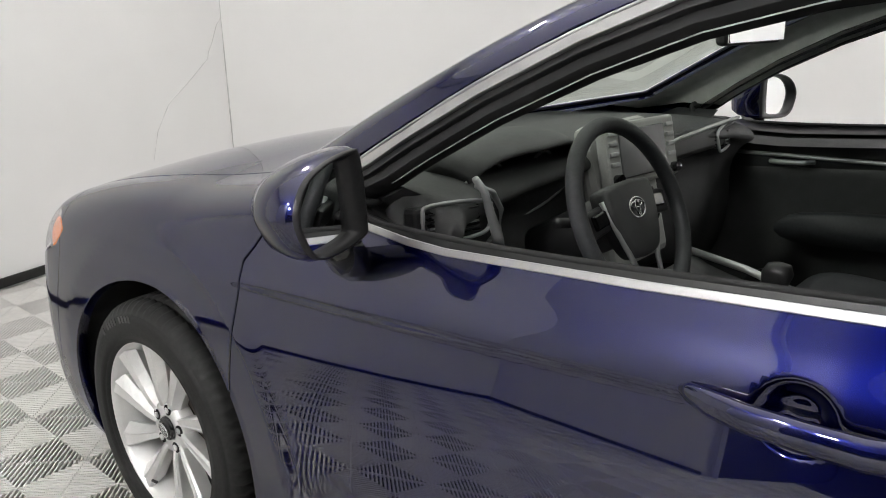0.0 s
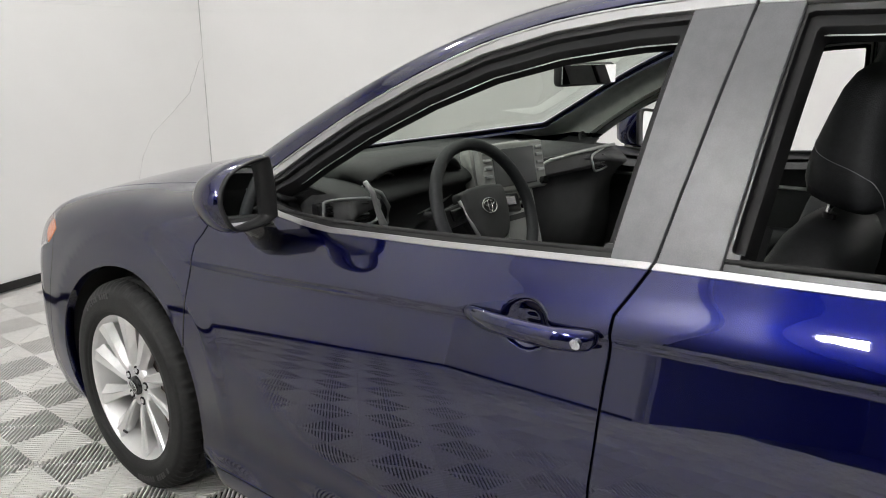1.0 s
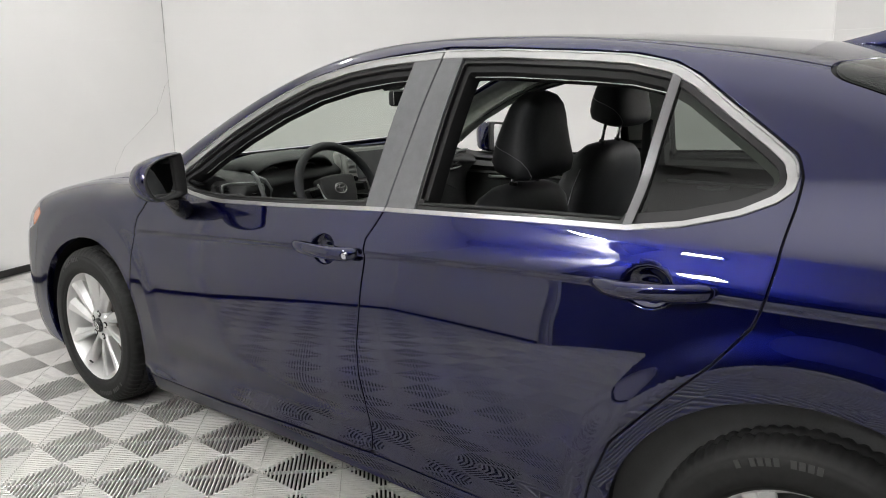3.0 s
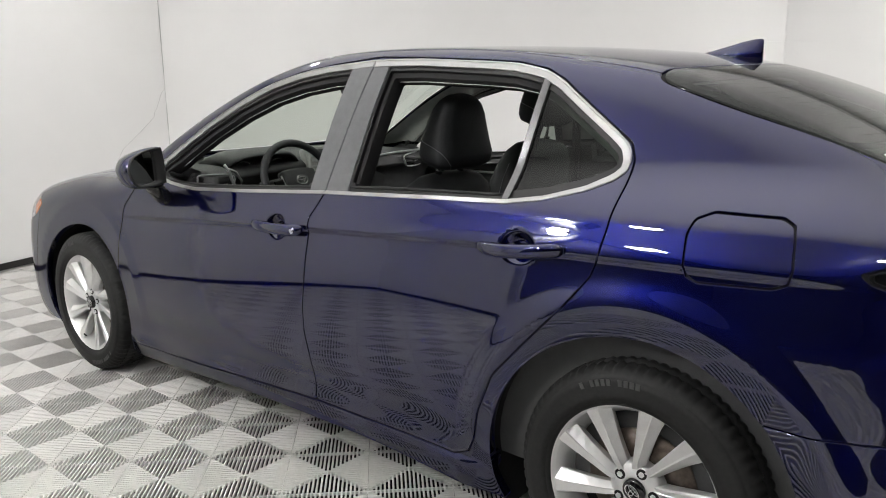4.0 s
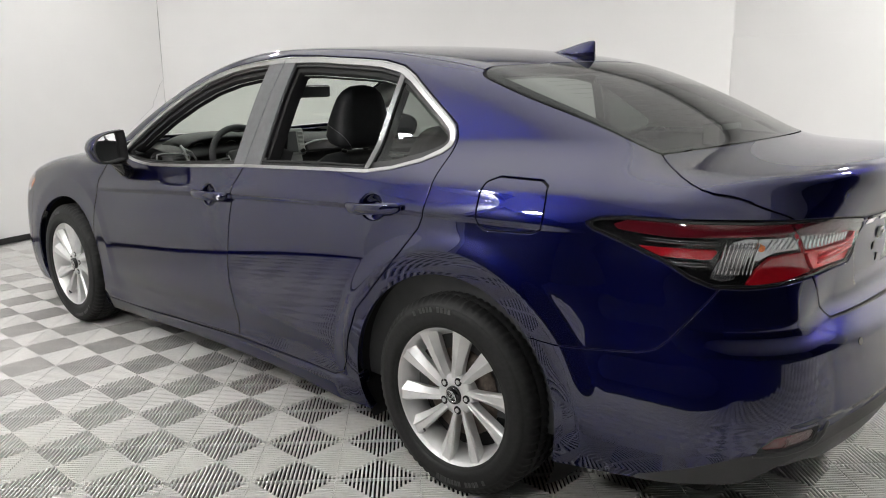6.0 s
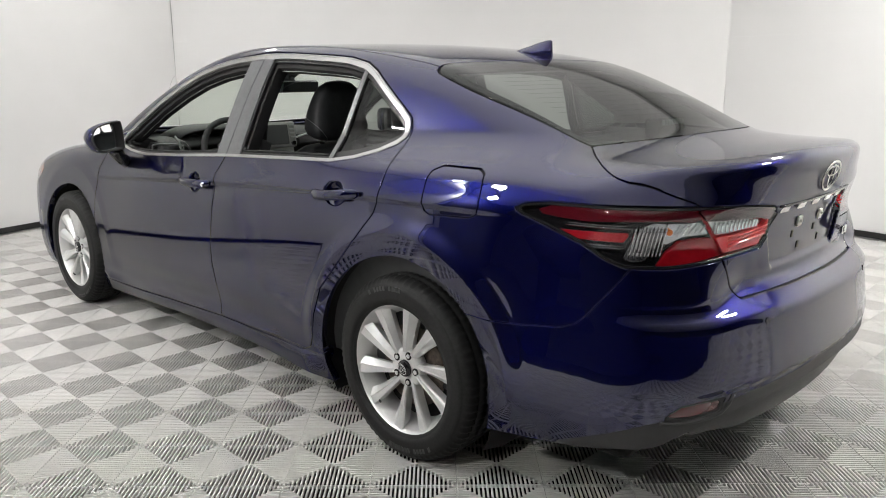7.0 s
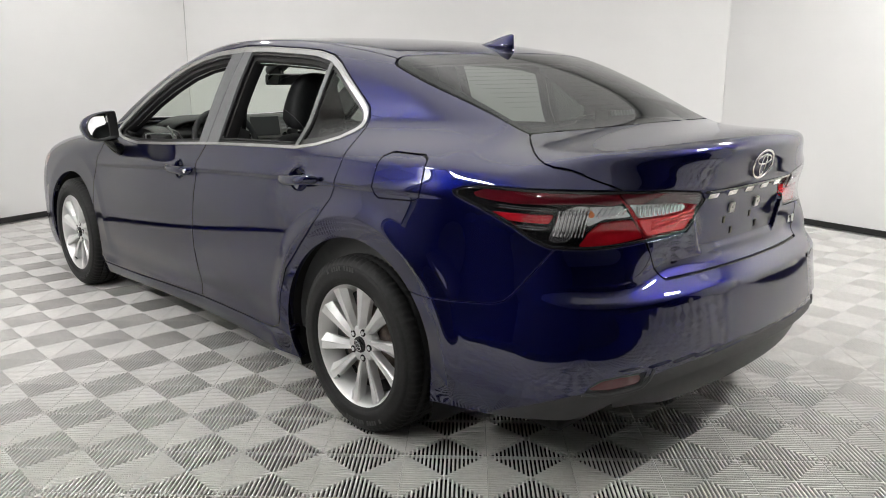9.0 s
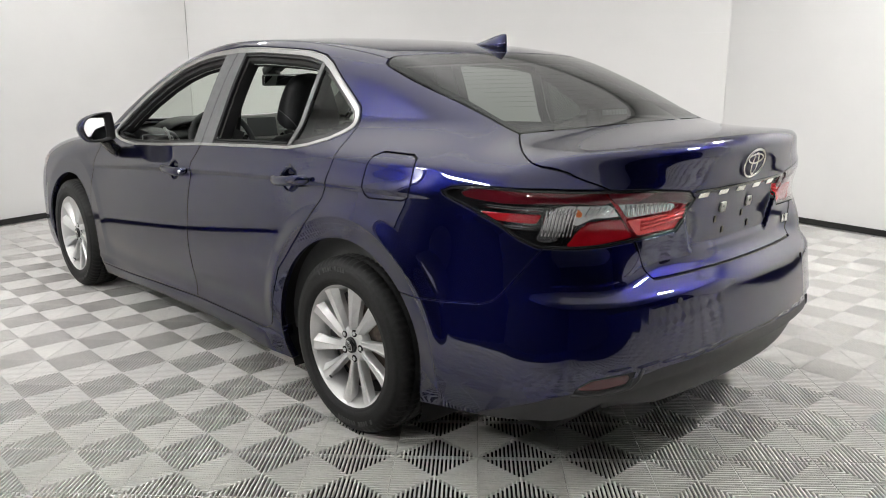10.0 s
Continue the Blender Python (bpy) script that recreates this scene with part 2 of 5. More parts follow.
WALLS = []
for (name, label), p, q in zip((("wall_left", "short white vinyl wall beside the open end"), ("wall_front", "white vinyl wall with a wrinkled tear line"),
                                ("wall_corner", "white vinyl wall across the corner of the booth"), ("wall_right", "white vinyl wall beside the car")), CORNERS, CORNERS[1:]):
    made = wall(name, p, q, label)
    WALLS.append(made)
    skirting(*made[1:])


def weld(points, r, name, label, depth=.5, mat=WALL):
    """A thin raised seam on a wall."""
    return tagged(part(name, tube(points, r, 6, flat=depth), mat, smooth=True), label, "seam", kind="structure")


for _, a, b, d, out in WALLS[1:]:
    n = 16
    weld([a + (b - a) * (.004 + .992 * i / n) - out * .0 + Vector((0, 0, 1.63 + .006 * math.sin(i * 1.3))) for i in range(n + 1)], .0022, "trim", "faint horizontal seam in the vinyl")
for c, o in ((CORNERS[2], .01), (CORNERS[3], .01)):
    out = Vector((-c[0], -c[1], 0)).normalized()
    weld([Vector((*c, 0)) + out * (o * .3 + .003 * math.sin(k)) + Vector((0, 0, .06 + k * (CEILING_Z - .1) / 12)) for k in range(13)], .0045, "trim", "upright seam where two vinyl sheets meet", mat=SEAM if c == CORNERS[2] else WALL)
# the tear on the front wall, as metres along it from its left end and up
_, a, b, d, out = WALLS[1]

# ---- body surface: side, top, rear and front profiles, rounded into one another ----
def curve(pts):
    """Natural cubic through (x, y) pairs; straight on past the ends."""
    xs, ys = np.array(pts, float).T
    n, h = len(xs), np.diff(np.array(pts, float)[:, 0])
    a, b = np.eye(n), np.zeros(n)
    for i in range(1, n - 1):
        a[i, i - 1:i + 2] = h[i - 1], 2 * (h[i - 1] + h[i]), h[i]
        b[i] = 3 * ((ys[i + 1] - ys[i]) / h[i] - (ys[i] - ys[i - 1]) / h[i - 1])
    c = np.linalg.solve(a, b)

    def f(x):
        x = np.clip(np.asarray(x, float), xs[0], xs[-1])
        i = np.clip(np.searchsorted(xs, x) - 1, 0, n - 2)
        t = x - xs[i]
        return ys[i] + ((ys[i + 1] - ys[i]) / h[i] - h[i] * (2 * c[i] + c[i + 1]) / 3) * t + c[i] * t ** 2 + (c[i + 1] - c[i]) / (3 * h[i]) * t ** 3
    return f


def ease(x, a, b):
    t = np.clip((x - a) / (b - a), 0, 1)
    return t * t * (3 - 2 * t)


def smax(a, b, k):
    h = np.maximum(k - np.abs(a - b), 0)
    return np.maximum(a, b) + h * h / (4 * k)


BELT = curve([(-1.1, 1.03), (-.7, 1.05), (-.3, 1.05), (.1, 1.04), (.438, 1.025), (.8, 1.014), (1.177, .992), (1.6, .962), (1.94, .945), (2.3, .945), (2.8, .94), (3.6, .90)])
CREASE = curve([(-1.1, .935), (-.7, .935), (-.3, .928), (.1, .918), (.5, .905), (1.0, .880), (1.5, .850), (1.77, .832), (2.13, .805), (2.47, .783), (2.7, .775), (3.0, .77), (3.6, .75)])
BASE = curve([(.10, .850), (.17, .880), (.24, .898), (.32, .909), (.40, .9135), (.50, .9135), (.575, .9108), (.644, .9060), (.714, .8988), (.78, .8896), (.83, .8822), (.87, .8728), (.92, .8560), (.97, .8395), (1.0, .8285), (1.10, .788), (1.25, .723), (1.40, .642), (1.5, .58)])
PLAN = curve([(-1.2, -.20), (-.9, -.085), (-.6, -.03), (-.3, 0), (0, .008), (.5, .004), (1.2, 0), (2, -.004), (2.4, -.012), (2.825, -.004), (3.2, -.012), (3.5, -.05), (3.8, -.16)])
GREEN = curve([(-1.2, -.17), (-.7, -.15), (-.3, -.12), (.14, -.07), (.5, -.025), (1.1, 0), (1.6, -.005), (2.16, -.02), (2.6, -.03)])
ROOF = curve([(-1.2, 1.05), (-1.06, 1.105), (-1.0, 1.116), (-.85, 1.122), (-.72, 1.128), (-.62, 1.145), (-.5, 1.195), (-.3, 1.285), (-.1, 1.358), (.05, 1.398), (.3, 1.436), (.7, 1.464), (1.0, 1.473), (1.3, 1.467), (1.55, 1.441), (1.8, 1.380), (2.1, 1.258), (2.4, 1.105), (2.5, 1.053), (2.58, 1.014), (2.66, .999), (2.8, .990), (3.0, .973), (3.3, .920), (3.55, .826), (3.8, .62)])
FACE = curve([(.10, .93), (.18, 1.00), (.26, 1.065), (.36, 1.112), (.43, 1.121), (.50, 1.115), (.60, 1.101), (.70, 1.089), (1.2, 1.03)])
CORNER = curve([(.15, 0), (.28, .004), (.40, .014), (.46, .011), (.60, -.008), (.70, -.018), (.78, -.022), (.95, -.008), (1.05, 0), (1.2, 0)])
BOOT = curve([(.10, .98), (.68, .995), (.80, 1.008), (.90, 1.018), (1.0, 1.048), (1.06, 1.066), (1.10, 1.075), (1.3, 1.08)])
NOSE = curve([(.10, 3.68), (.2, 3.76), (.4, 3.80), (.6, 3.795), (.75, 3.76), (.9, 3.66), (1.2, 3.4)])


def tail_y(x, z):
    """How far the tail reaches back: bumper face, its sloping shelf, and the lid with the plate recess."""
    shelf = 1.100 - (z - .655) * 1.35
    low = -smax(-FACE(z), -shelf, .022) - .010 * (1 - ease(z, .462, .472))
    edge = .315 - .45 * np.maximum(.86 - z, 0)
    lid = BOOT(z) - .014 * ease(z, .745, .775) * ease(-z, -.952, -.936) * ease(edge - x, -.004, .020)
    lid = lid + .060 * ease(x, .40, .68) * ease(-z, -.88, -.69)
    return smax(low, lid, .03)


def half_width(y, z):
    zz = z + (.838 - CREASE(y)) * ease(z, .50, .80) + (.97 - BELT(y) - .838 + CREASE(y)) * ease(z - CREASE(y), .02, .13)
    up = ease(zz, .93, 1.08)
    w = BASE(zz) + (1 - up) * PLAN(y) + up * GREEN(y)
    # the sharp step along the shoulder
    sharp = ease(-y, -2.66, -2.2) * ease(y, -.55, -.2)
    w = w + sharp * (.0045 * np.exp(-((zz - .850) / np.where(zz > .850, .045, .012)) ** 2) - .0045 * np.exp(-((zz - .826) / np.where(zz < .826, .060, .011)) ** 2))
    for c in (0.0, 2.825):
        r = np.sqrt((y - c) ** 2 + (z - .33) ** 2)
        k = 1.0 if c == 0 else .25
        w = w + k * (.009 * (1 - ease(r, .485, .56)) - .024 * np.clip((.487 - r) / .09, 0, 1)) * ease(z, .25, .45)
    # the corner of the rear bumper leans in towards its top
    w = w + CORNER(z) * ease(-y, .36, .56)
    # hollow of the lower doors, and the sill standing proud below them
    along = ease(y, .45, .75) * ease(-y, -2.45, -2.2)
    w = w - .009 * np.exp(-((z - .335) / .055) ** 2) * along
    w = w + .024 * (1 - ease(z, .246, .272)) * ease(y, .40, .55) * ease(-y, -2.5, -2.35)
    return w


def body_f(x, y, z):
    """Less than 0 inside the body."""
    x = np.abs(x)
    s = .15 * ease(y, .9, 1.7) * ease(-y, -2.9, -2.4) - .22 * ease(-y, -.5, .2) * ease(y, -.95, -.6)
    crown = .085 - .035 * ease(y, .2, .8) + .05 * ease(y, 2.4, 2.8)
    top = z - (ROOF(y + s * x * x) - crown * x * x)
    f = smax(x - half_width(y, z), top, .09 - .04 * ease(y, .2, .7) * ease(-y, -2.5, -2.2))
    f = smax(f, -y - (tail_y(x, z) - .16 * x * x - (.16 + .4 * ease(z, .95, 1.08)) * x ** 4), .16 - .09 * ease(z, .98, 1.1))
    return smax(f, y - (NOSE(z) - .16 * x ** 2 - .16 * x ** 4), .16)


def grad_f(p):
    x, y, z = p.T
    e = 2e-3
    g = np.stack([body_f(x + e, y, z) - body_f(x - e, y, z), body_f(x, y + e, z) - body_f(x, y - e, z), body_f(x, y, z + e) - body_f(x, y, z - e)], 1)
    return g / np.linalg.norm(g, axis=1, keepdims=True)


TURN_Y, NOSE_Y, CORE_Z = -.35, 2.95, .78


def around(p):
    """Way along the flank and round the tail: y on the flank, then 1 m per radian."""
    p = np.asarray(p, float)
    a = np.arctan2(np.maximum(TURN_Y - p[..., 1], 0), np.abs(p[..., 0]))
    return np.where(p[..., 1] > TURN_Y, p[..., 1], TURN_Y - a)
TEAR = [(6.02, 1.45), (6.0, 1.36), (5.90, 1.27), (5.84, 1.155), (5.80, 1.10), (5.79, 1.06), (5.61, .933), (5.41, .805), (5.30, .655), (5.24, .484)]
weld([a + d * u + out * .001 + Vector((0, 0, z)) for u, z in TEAR], .0035, "trim", "wrinkled tear line in the vinyl sheet", mat=SEAM)

# unseen hall behind the camera; its darkness is put into the near-black wall colour
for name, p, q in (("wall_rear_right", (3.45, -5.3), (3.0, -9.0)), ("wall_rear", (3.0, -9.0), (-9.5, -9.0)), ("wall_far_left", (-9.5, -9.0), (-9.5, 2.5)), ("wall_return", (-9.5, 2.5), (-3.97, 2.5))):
    wall(name, p, q, "unseen near-black wall of the dark hall", mat=DARKWALL)

bm = bmesh.new()
bmesh.ops.create_grid(bm, x_segments=1, y_segments=1, size=.5, matrix=pose(-2.5, -1.5, CEILING_Z) @ Matrix.Diagonal((15, 16, 1, 1)))
for v in bmesh.ops.extrude_face_region(bm, geom=bm.faces[:])["geom"]:
    if isinstance(v, bmesh.types.BMVert):
        v.co.z += .12
tagged(part("ceiling", bm, CEIL), "pale grey ceiling with panel lamps", "ceiling", kind="structure")
bm = bmesh.new()
bmesh.ops.create_grid(bm, x_segments=1, y_segments=1, size=.5, matrix=pose(-2.5, -1.5, 0) @ Matrix.Diagonal((15, 16, 1, 1)))
FLOOR = tagged(part("floor", bm, UNDER), "ribbed grey interlocking garage tiles over a dark slab", "floor", kind="structure")

lamp = thing("ceiling_light", "lit white ceiling panel lamp out of view", "lamp", "ceiling panel lamps")
part("frame", block((1.0, 1.0, .08), pose(0, 0, .005), .004), SILVER, lamp)
part("diffuser", block((.96, .96, .02), pose(0, 0, -.032), .004), GLOW, lamp, "glowing white diffuser")
for i, (x, y, w, h) in enumerate(PANELS):
    m = pose(x, y, CEILING_Z - .045)
    one = lamp if i == 0 else copy_thing(lamp, m)
    one.matrix_basis = m @ Matrix.Diagonal((w, h, 1, 1))

# added fill: glowing sheet and its edge, for soft light and even reflections
soft = thing("ceiling_diffuser", "wide dim unseen glowing sheet added under the ceiling", "lamp")
part("diffuser", prism(SOFT, .012, pose(0, 0, CEILING_Z - .018)), SOFTGLOW, soft, "glowing white diffuser")
for k, (a, b) in enumerate(zip(SOFT, SOFT[1:] + SOFT[:1])):
    part("edge_profile", rod((*a, CEILING_Z - .012), (*b, CEILING_Z - .012), .012, 8), SILVER, soft)


# ---- the car ----
CAR = thing("sedan_car", "dark blue metallic four-door sedan with lowered side windows on ribbed tiles", "car")


def shell():
    """The left half of the body as a grid: place, way round, normal."""
    ways = [((0, NOSE_Y), (-math.sin(t), math.cos(t))) for t in np.radians(np.linspace(0, 90, 56))[:-1]]
    ways += [((0, y), (-1, 0)) for y in np.linspace(NOSE_Y, TURN_Y, 350)]
    ways += [((0, TURN_Y), (-math.sin(t), -math.cos(t))) for t in np.radians(np.linspace(90, 0, 150))[1:]]
    rise = np.radians(np.concatenate([np.linspace(-42, -2, 52), np.linspace(-2, 11, 58)[1:], np.linspace(11, 58, 66)[1:], np.linspace(58, 90, 32)[1:]]))
    o = np.array([w[0] for w in ways])[:, None, :]
    d = np.array([w[1] for w in ways])[:, None, :]
    c, s = np.cos(rise)[None, :, None], np.sin(rise)[None, :, None]
    lo, hi = np.full((len(ways), len(rise), 1), .03), np.full((len(ways), len(rise), 1), 1.7)
    for _ in range(34):
        r = (lo + hi) / 2
        p = np.concatenate([o + d * c * r, CORE_Z + s * r], 2)
        out_ = (body_f(p[..., 0], p[..., 1], p[..., 2]) > 0)[..., None]
        lo, hi = np.where(out_, lo, r), np.where(out_, r, hi)
    n, m = p.shape[:2]
    p = p.reshape(-1, 3)
    p[:, 0] = np.minimum(p[:, 0], 0)
    g = grad_f(p)
    i = np.arange(n * m).reshape(n, m)
    quads = np.stack([i[:-1, :-1], i[:-1, 1:], i[1:, 1:], i[1:, :-1]], -1).reshape(-1, 4)
    q = p[quads]
    lie = (np.cross(q[:, 2] - q[:, 0], q[:, 3] - q[:, 1]) * g[quads[:, 0]]).sum(1)
    quads = np.where((lie < 0)[:, None], quads[:, ::-1], quads)
    return np.concatenate([p, around(p)[:, None], g], 1), [tuple(q) for q in quads.tolist()]


def cut(a, faces, f):
    """Splits faces along f = 0. Returns the vertices, the faces with f > 0 and those with f < 0."""
    rows, made, inside, outside = [], {}, [], []
    n0 = len(a)
    sign = f > 0
    for face in faces:
        up = [sign[i] for i in face]
        if all(up):
            inside.append(face)
        elif not any(up):
            outside.append(face)
        else:
            one, two = [], []
            for i, j in zip(face, face[1:] + face[:1]):
                (one if sign[i] else two).append(i)
                if sign[i] != sign[j]:
                    key = (i, j) if i < j else (j, i)
                    if key not in made:
                        made[key] = n0 + len(rows)
                        t = f[key[0]] / (f[key[0]] - f[key[1]])
                        rows.append(a[key[0]] * (1 - t) + a[key[1]] * t)
                    one.append(made[key])
                    two.append(made[key])
            if len(one) > 2:
                inside.append(tuple(one))
            if len(two) > 2:
                outside.append(tuple(two))
    return (np.concatenate([a, np.array(rows)]) if rows else a), inside, outside


def polyline_field(u, v, pts):
    """Signed distance to a closed outline, positive inside."""
    p = np.array(pts, float)
    q = np.roll(p, -1, 0)
    best, odd = np.full(len(u), 9.0), np.zeros(len(u), bool)
    for (ax, ay), (bx, by) in zip(p, q):
        dx, dy = bx - ax, by - ay
        t = np.clip(((u - ax) * dx + (v - ay) * dy) / (dx * dx + dy * dy + 1e-12), 0, 1)
        best = np.minimum(best, np.hypot(u - ax - t * dx, v - ay - t * dy))
        if ay != by:
            odd ^= ((ay > v) != (by > v)) & (u < (bx - ax) * (v - ay) / (by - ay) + ax)
    return np.where(odd, best, -best)


def round_path(pts, steps=6):
    """A smooth closed curve through points."""
    p, out_ = np.array(pts, float), []
    n = len(p)
    for i in range(n):
        a, b, c, d_ = p[i - 1], p[i], p[(i + 1) % n], p[(i + 2) % n]
        for k in range(steps):
            t = k / steps
            out_.append(.5 * (2 * b + (c - a) * t + (2 * a - 5 * b + 4 * c - d_) * t * t + (3 * b - a - 3 * c + d_) * t ** 3))
    return np.array(out_)


SHADE = {}


def skin(name, a, faces, mat, parent=CAR, label="", side="left", lift=0.0, depth=.012, smooth=True):
    """A panel from shell faces: lifted along the normal, its rim turned inwards by depth. side: left, right or both."""
    if not faces:
        return None
    used = sorted({i for f in faces for i in f})
    at = {i: k for k, i in enumerate(used)}
    v = a[used, :3] + a[used, 4:7] * lift
    nrm = a[used, 4:7]
    fs = [tuple(at[i] for i in f) for f in faces]
    flip = np.array([-1, 1, 1])
    bm, normals = bmesh.new(), {}
    for s in (("left", "right") if side == "both" else (side,)):
        k = flip if s == "right" else np.ones(3)
        vs = [bm.verts.new(p) for p in v * k]
        for f in fs:
            try:
                bm.faces.new([vs[i] for i in (f if s == "left" else f[::-1])])
            except ValueError:
                pass
        for w, q in zip(vs, nrm * k):
            normals[w] = q
    bm.verts.ensure_lookup_table()
    inner = {}
    rim = []
    if side == "both":
        keep = [(w, normals[w]) for w in bm.verts]
        for w, q in keep:
            if abs(w.co.x) < 1e-4:
                w.co.x = 0
        mid = [w for w in bm.verts if w.co.x == 0]
        bmesh.ops.remove_doubles(bm, verts=mid, dist=2e-4)
        normals = {w: normals.get(w) for w in bm.verts if w in normals}
    edges = [e for e in bm.edges if len(e.link_faces) == 1]
    for e in edges:
        if all(abs(w.co.x) < 1e-4 for w in e.verts):
            continue
        rim.append(e)
    if depth:
        # a small rounded lip, then the rim turned inwards
        outward, lip, r_ = collections.defaultdict(Vector), {}, min(.0022, depth * .2)
        for e in rim:
            f = e.link_faces[0]
            f.normal_update()
            o = (e.verts[1].co - e.verts[0].co).cross(f.normal)
            if o.dot((e.verts[0].co + e.verts[1].co) / 2 - f.calc_center_median()) < 0:
                o = -o
            for w in e.verts:
                outward[w] += o.normalized()
        for w, o in outward.items():
            q = normals.get(w)
            q = Vector(q) if q is not None else Vector((0, 0, 1))
            o = o.normalized()
            lip[w] = bm.verts.new(w.co - q * r_ + o * r_ * .7)
            normals[lip[w]] = tuple((o * .9 + q * .35).normalized())
            inner[w] = bm.verts.new(w.co - q * depth + o * r_ * .7)
        for e in rim:
            f = e.link_faces[0]
            l0 = next(l for l in f.loops if l.edge == e)
            p, q = l0.vert, l0.link_loop_next.vert
            for a0, a1, b0, b1 in ((p, q, lip[p], lip[q]), (lip[p], lip[q], inner[p], inner[q])):
                try:
                    bm.faces.new((a1, a0, b0, b1))
                except ValueError:
                    pass
    me = bpy.data.meshes.new(name)
    bm.normal_update()
    flat = (0.0, 0.0, 0.0)
    turned = set(inner.values())
    at_vert = [flat if normals.get(w) is None else tuple(float(c) for c in normals[w]) for w in bm.verts]
    is_rim = [any(w in turned for w in f.verts) for f in bm.faces]
    bm.to_mesh(me)
    bm.free()
    me.materials.append(mat)
    me.polygons.foreach_set("use_smooth", [smooth] * len(me.polygons))
    if smooth:
        shade = [flat] * len(me.loops)
        for poly, r_ in zip(me.polygons, is_rim):
            if not r_:
                for k in poly.loop_indices:
                    shade[k] = at_vert[me.loops[k].vertex_index]
        SHADE[name + "." + side] = shade
        me.normals_split_custom_set(shade)
    return part(name, me, None, parent, label)


A, REST = shell()
GROOVE = []


def take(f_of, gap=.004, faces=None):
    """Cuts a panel out of the shell, and the groove round it."""
    global A, REST
    gap *= 1.5
    f = f_of(A)
    A, ins, REST = cut(A, REST, f - gap / 2)
    if gap:
        A, groove, REST = cut(A, REST, f_of(A) + gap / 2)
        GROOVE.extend(groove)
    return ins


def split(faces, f_of):
    global A
    A, one, two = cut(A, faces, f_of(A))
    return one, two


def flank(pts, smooth=False):
    q = round_path(pts) if smooth else pts
    return lambda v: np.where((v[:, 0] < -.4) & (v[:, 1] > -.75), polyline_field(v[:, 1], v[:, 2], q), -1)


# underside
A, REST, _ = cut(A, REST, A[:, 2] - (.165 + .05 * ease(A[:, 1], .2, 1.0) * ease(-A[:, 1], -2.6, -1.4)))
# lower edge of the rear bumper, cut away in the middle to a set-back panel
EDGE = curve([(-2.0, .420), (-1.5, .412), (-1.25, .400), (-1.13, .378), (-1.04, .345), (-.99, .318), (-.875, .299), (-.75, .281), (-.56, .259), (-.40, .240)])
A, REST, LOWCUT = cut(A, REST, np.where(A[:, 1] < -.20, A[:, 2] - EDGE(A[:, 3]), 1))
LOW_PANEL, _ = split(LOWCUT, lambda v: np.minimum(v[:, 2] - .285 - .03 * ease(v[:, 3], -1.35, -1.15), -1.10 - v[:, 3]))
# wheel openings
for c, r in ((0.0, .402), (2.825, .378)):
    dy = A[:, 1] - c
    f = r - np.hypot(np.where(dy > 0, dy * (.86 if c > 1 else .93), dy), A[:, 2] - .335)
    A, _, REST = cut(A, REST, np.where(A[:, 0] < -.4, f, -1))

# ---- tail ----
TAIL_LAMP = [(-.475, .957), (-.52, .973), (-.60, .982), (-.718, .985), (-.909, .988), (-1.079, .985), (-1.27, .976), (-1.46, .958), (-1.535, .925), (-1.42, .832), (-1.195, .822), (-.986, .816), (-.862, .818), (-.80, .838), (-.73, .874), (-.616, .909), (-.50, .941)]
lamp_f = lambda v: np.where((v[:, 1] < -.3), polyline_field(v[:, 3], v[:, 2], TAIL_LAMP), -1)
LIGHT = take(lamp_f, .005)
LID_X = curve([(.60, .44), (.70, .47), (.75, .50), (.828, .534), (.894, .587), (.96, .622), (.99, .642), (1.003, .666), (1.017, .691), (1.032, .711), (1.043, .728), (1.05, .740)])
LID_PLAN = [(.575, -.533), (.64, -.593), (.695, -.651), (.725, -.694), (.742, -.733), (.741, -.764), (.728, -.796), (.711, -.835), (.69, -.87), (.60, -1.3), (-.2, -1.3), (-.2, -.3), (.575, -.3)]
LID_FRONT = lambda x: -.535 - .115 * (1 - (x / .575) ** 2)


def lid_f(v):
    x, y, z = np.abs(v[:, 0]), v[:, 1], v[:, 2]
    e = 1e-3
    slope = (LID_X(z + e) - LID_X(z - e)) / (2 * e)
    f = (LID_X(z) - x) / np.sqrt(1 + slope ** 2)
    f = np.where(z > 1.034, polyline_field(x, y, LID_PLAN), f)
    return np.where(y < -.4, np.minimum(np.minimum(f, z - .702), LID_FRONT(x) - y), -1)


LID = take(lid_f, .005)
BUMPER_LINE = [(-.15, .601), (-.312, .603), (-.512, .61), (-.67, .628), (-.72, .645), (-.755, .675), (-.885, .82), (-1.19, .828), (-1.25, .75), (-1.31, .708), (-2.0, .705), (-2.0, .0), (-.15, .0)]
bump_f = lambda v: np.where(v[:, 1] < -.1, polyline_field(v[:, 3], v[:, 2], BUMPER_LINE), -1)
BUMPER = take(bump_f, .004)
VALANCE = [(-.60, .20), (-.683, .285), (-.80, .335), (-.935, .385), (-1.0, .40), (-1.13, .425), (-1.3, .445), (-2.0, .46), (-2.0, 0), (-.60, 0)]
VAL, BUMPER = split(BUMPER, lambda v: polyline_field(v[:, 3], v[:, 2], VALANCE))
REFLEX = [(-.990, .398), (-1.005, .420), (-1.045, .443), (-1.108, .450), (-1.20, .452), (-1.175, .407), (-1.074, .396)]
reflex, BUMPER = split(BUMPER, lambda v: polyline_field(v[:, 3], v[:, 2], REFLEX))
reflex2, VAL = split(VAL, lambda v: polyline_field(v[:, 3], v[:, 2], REFLEX))
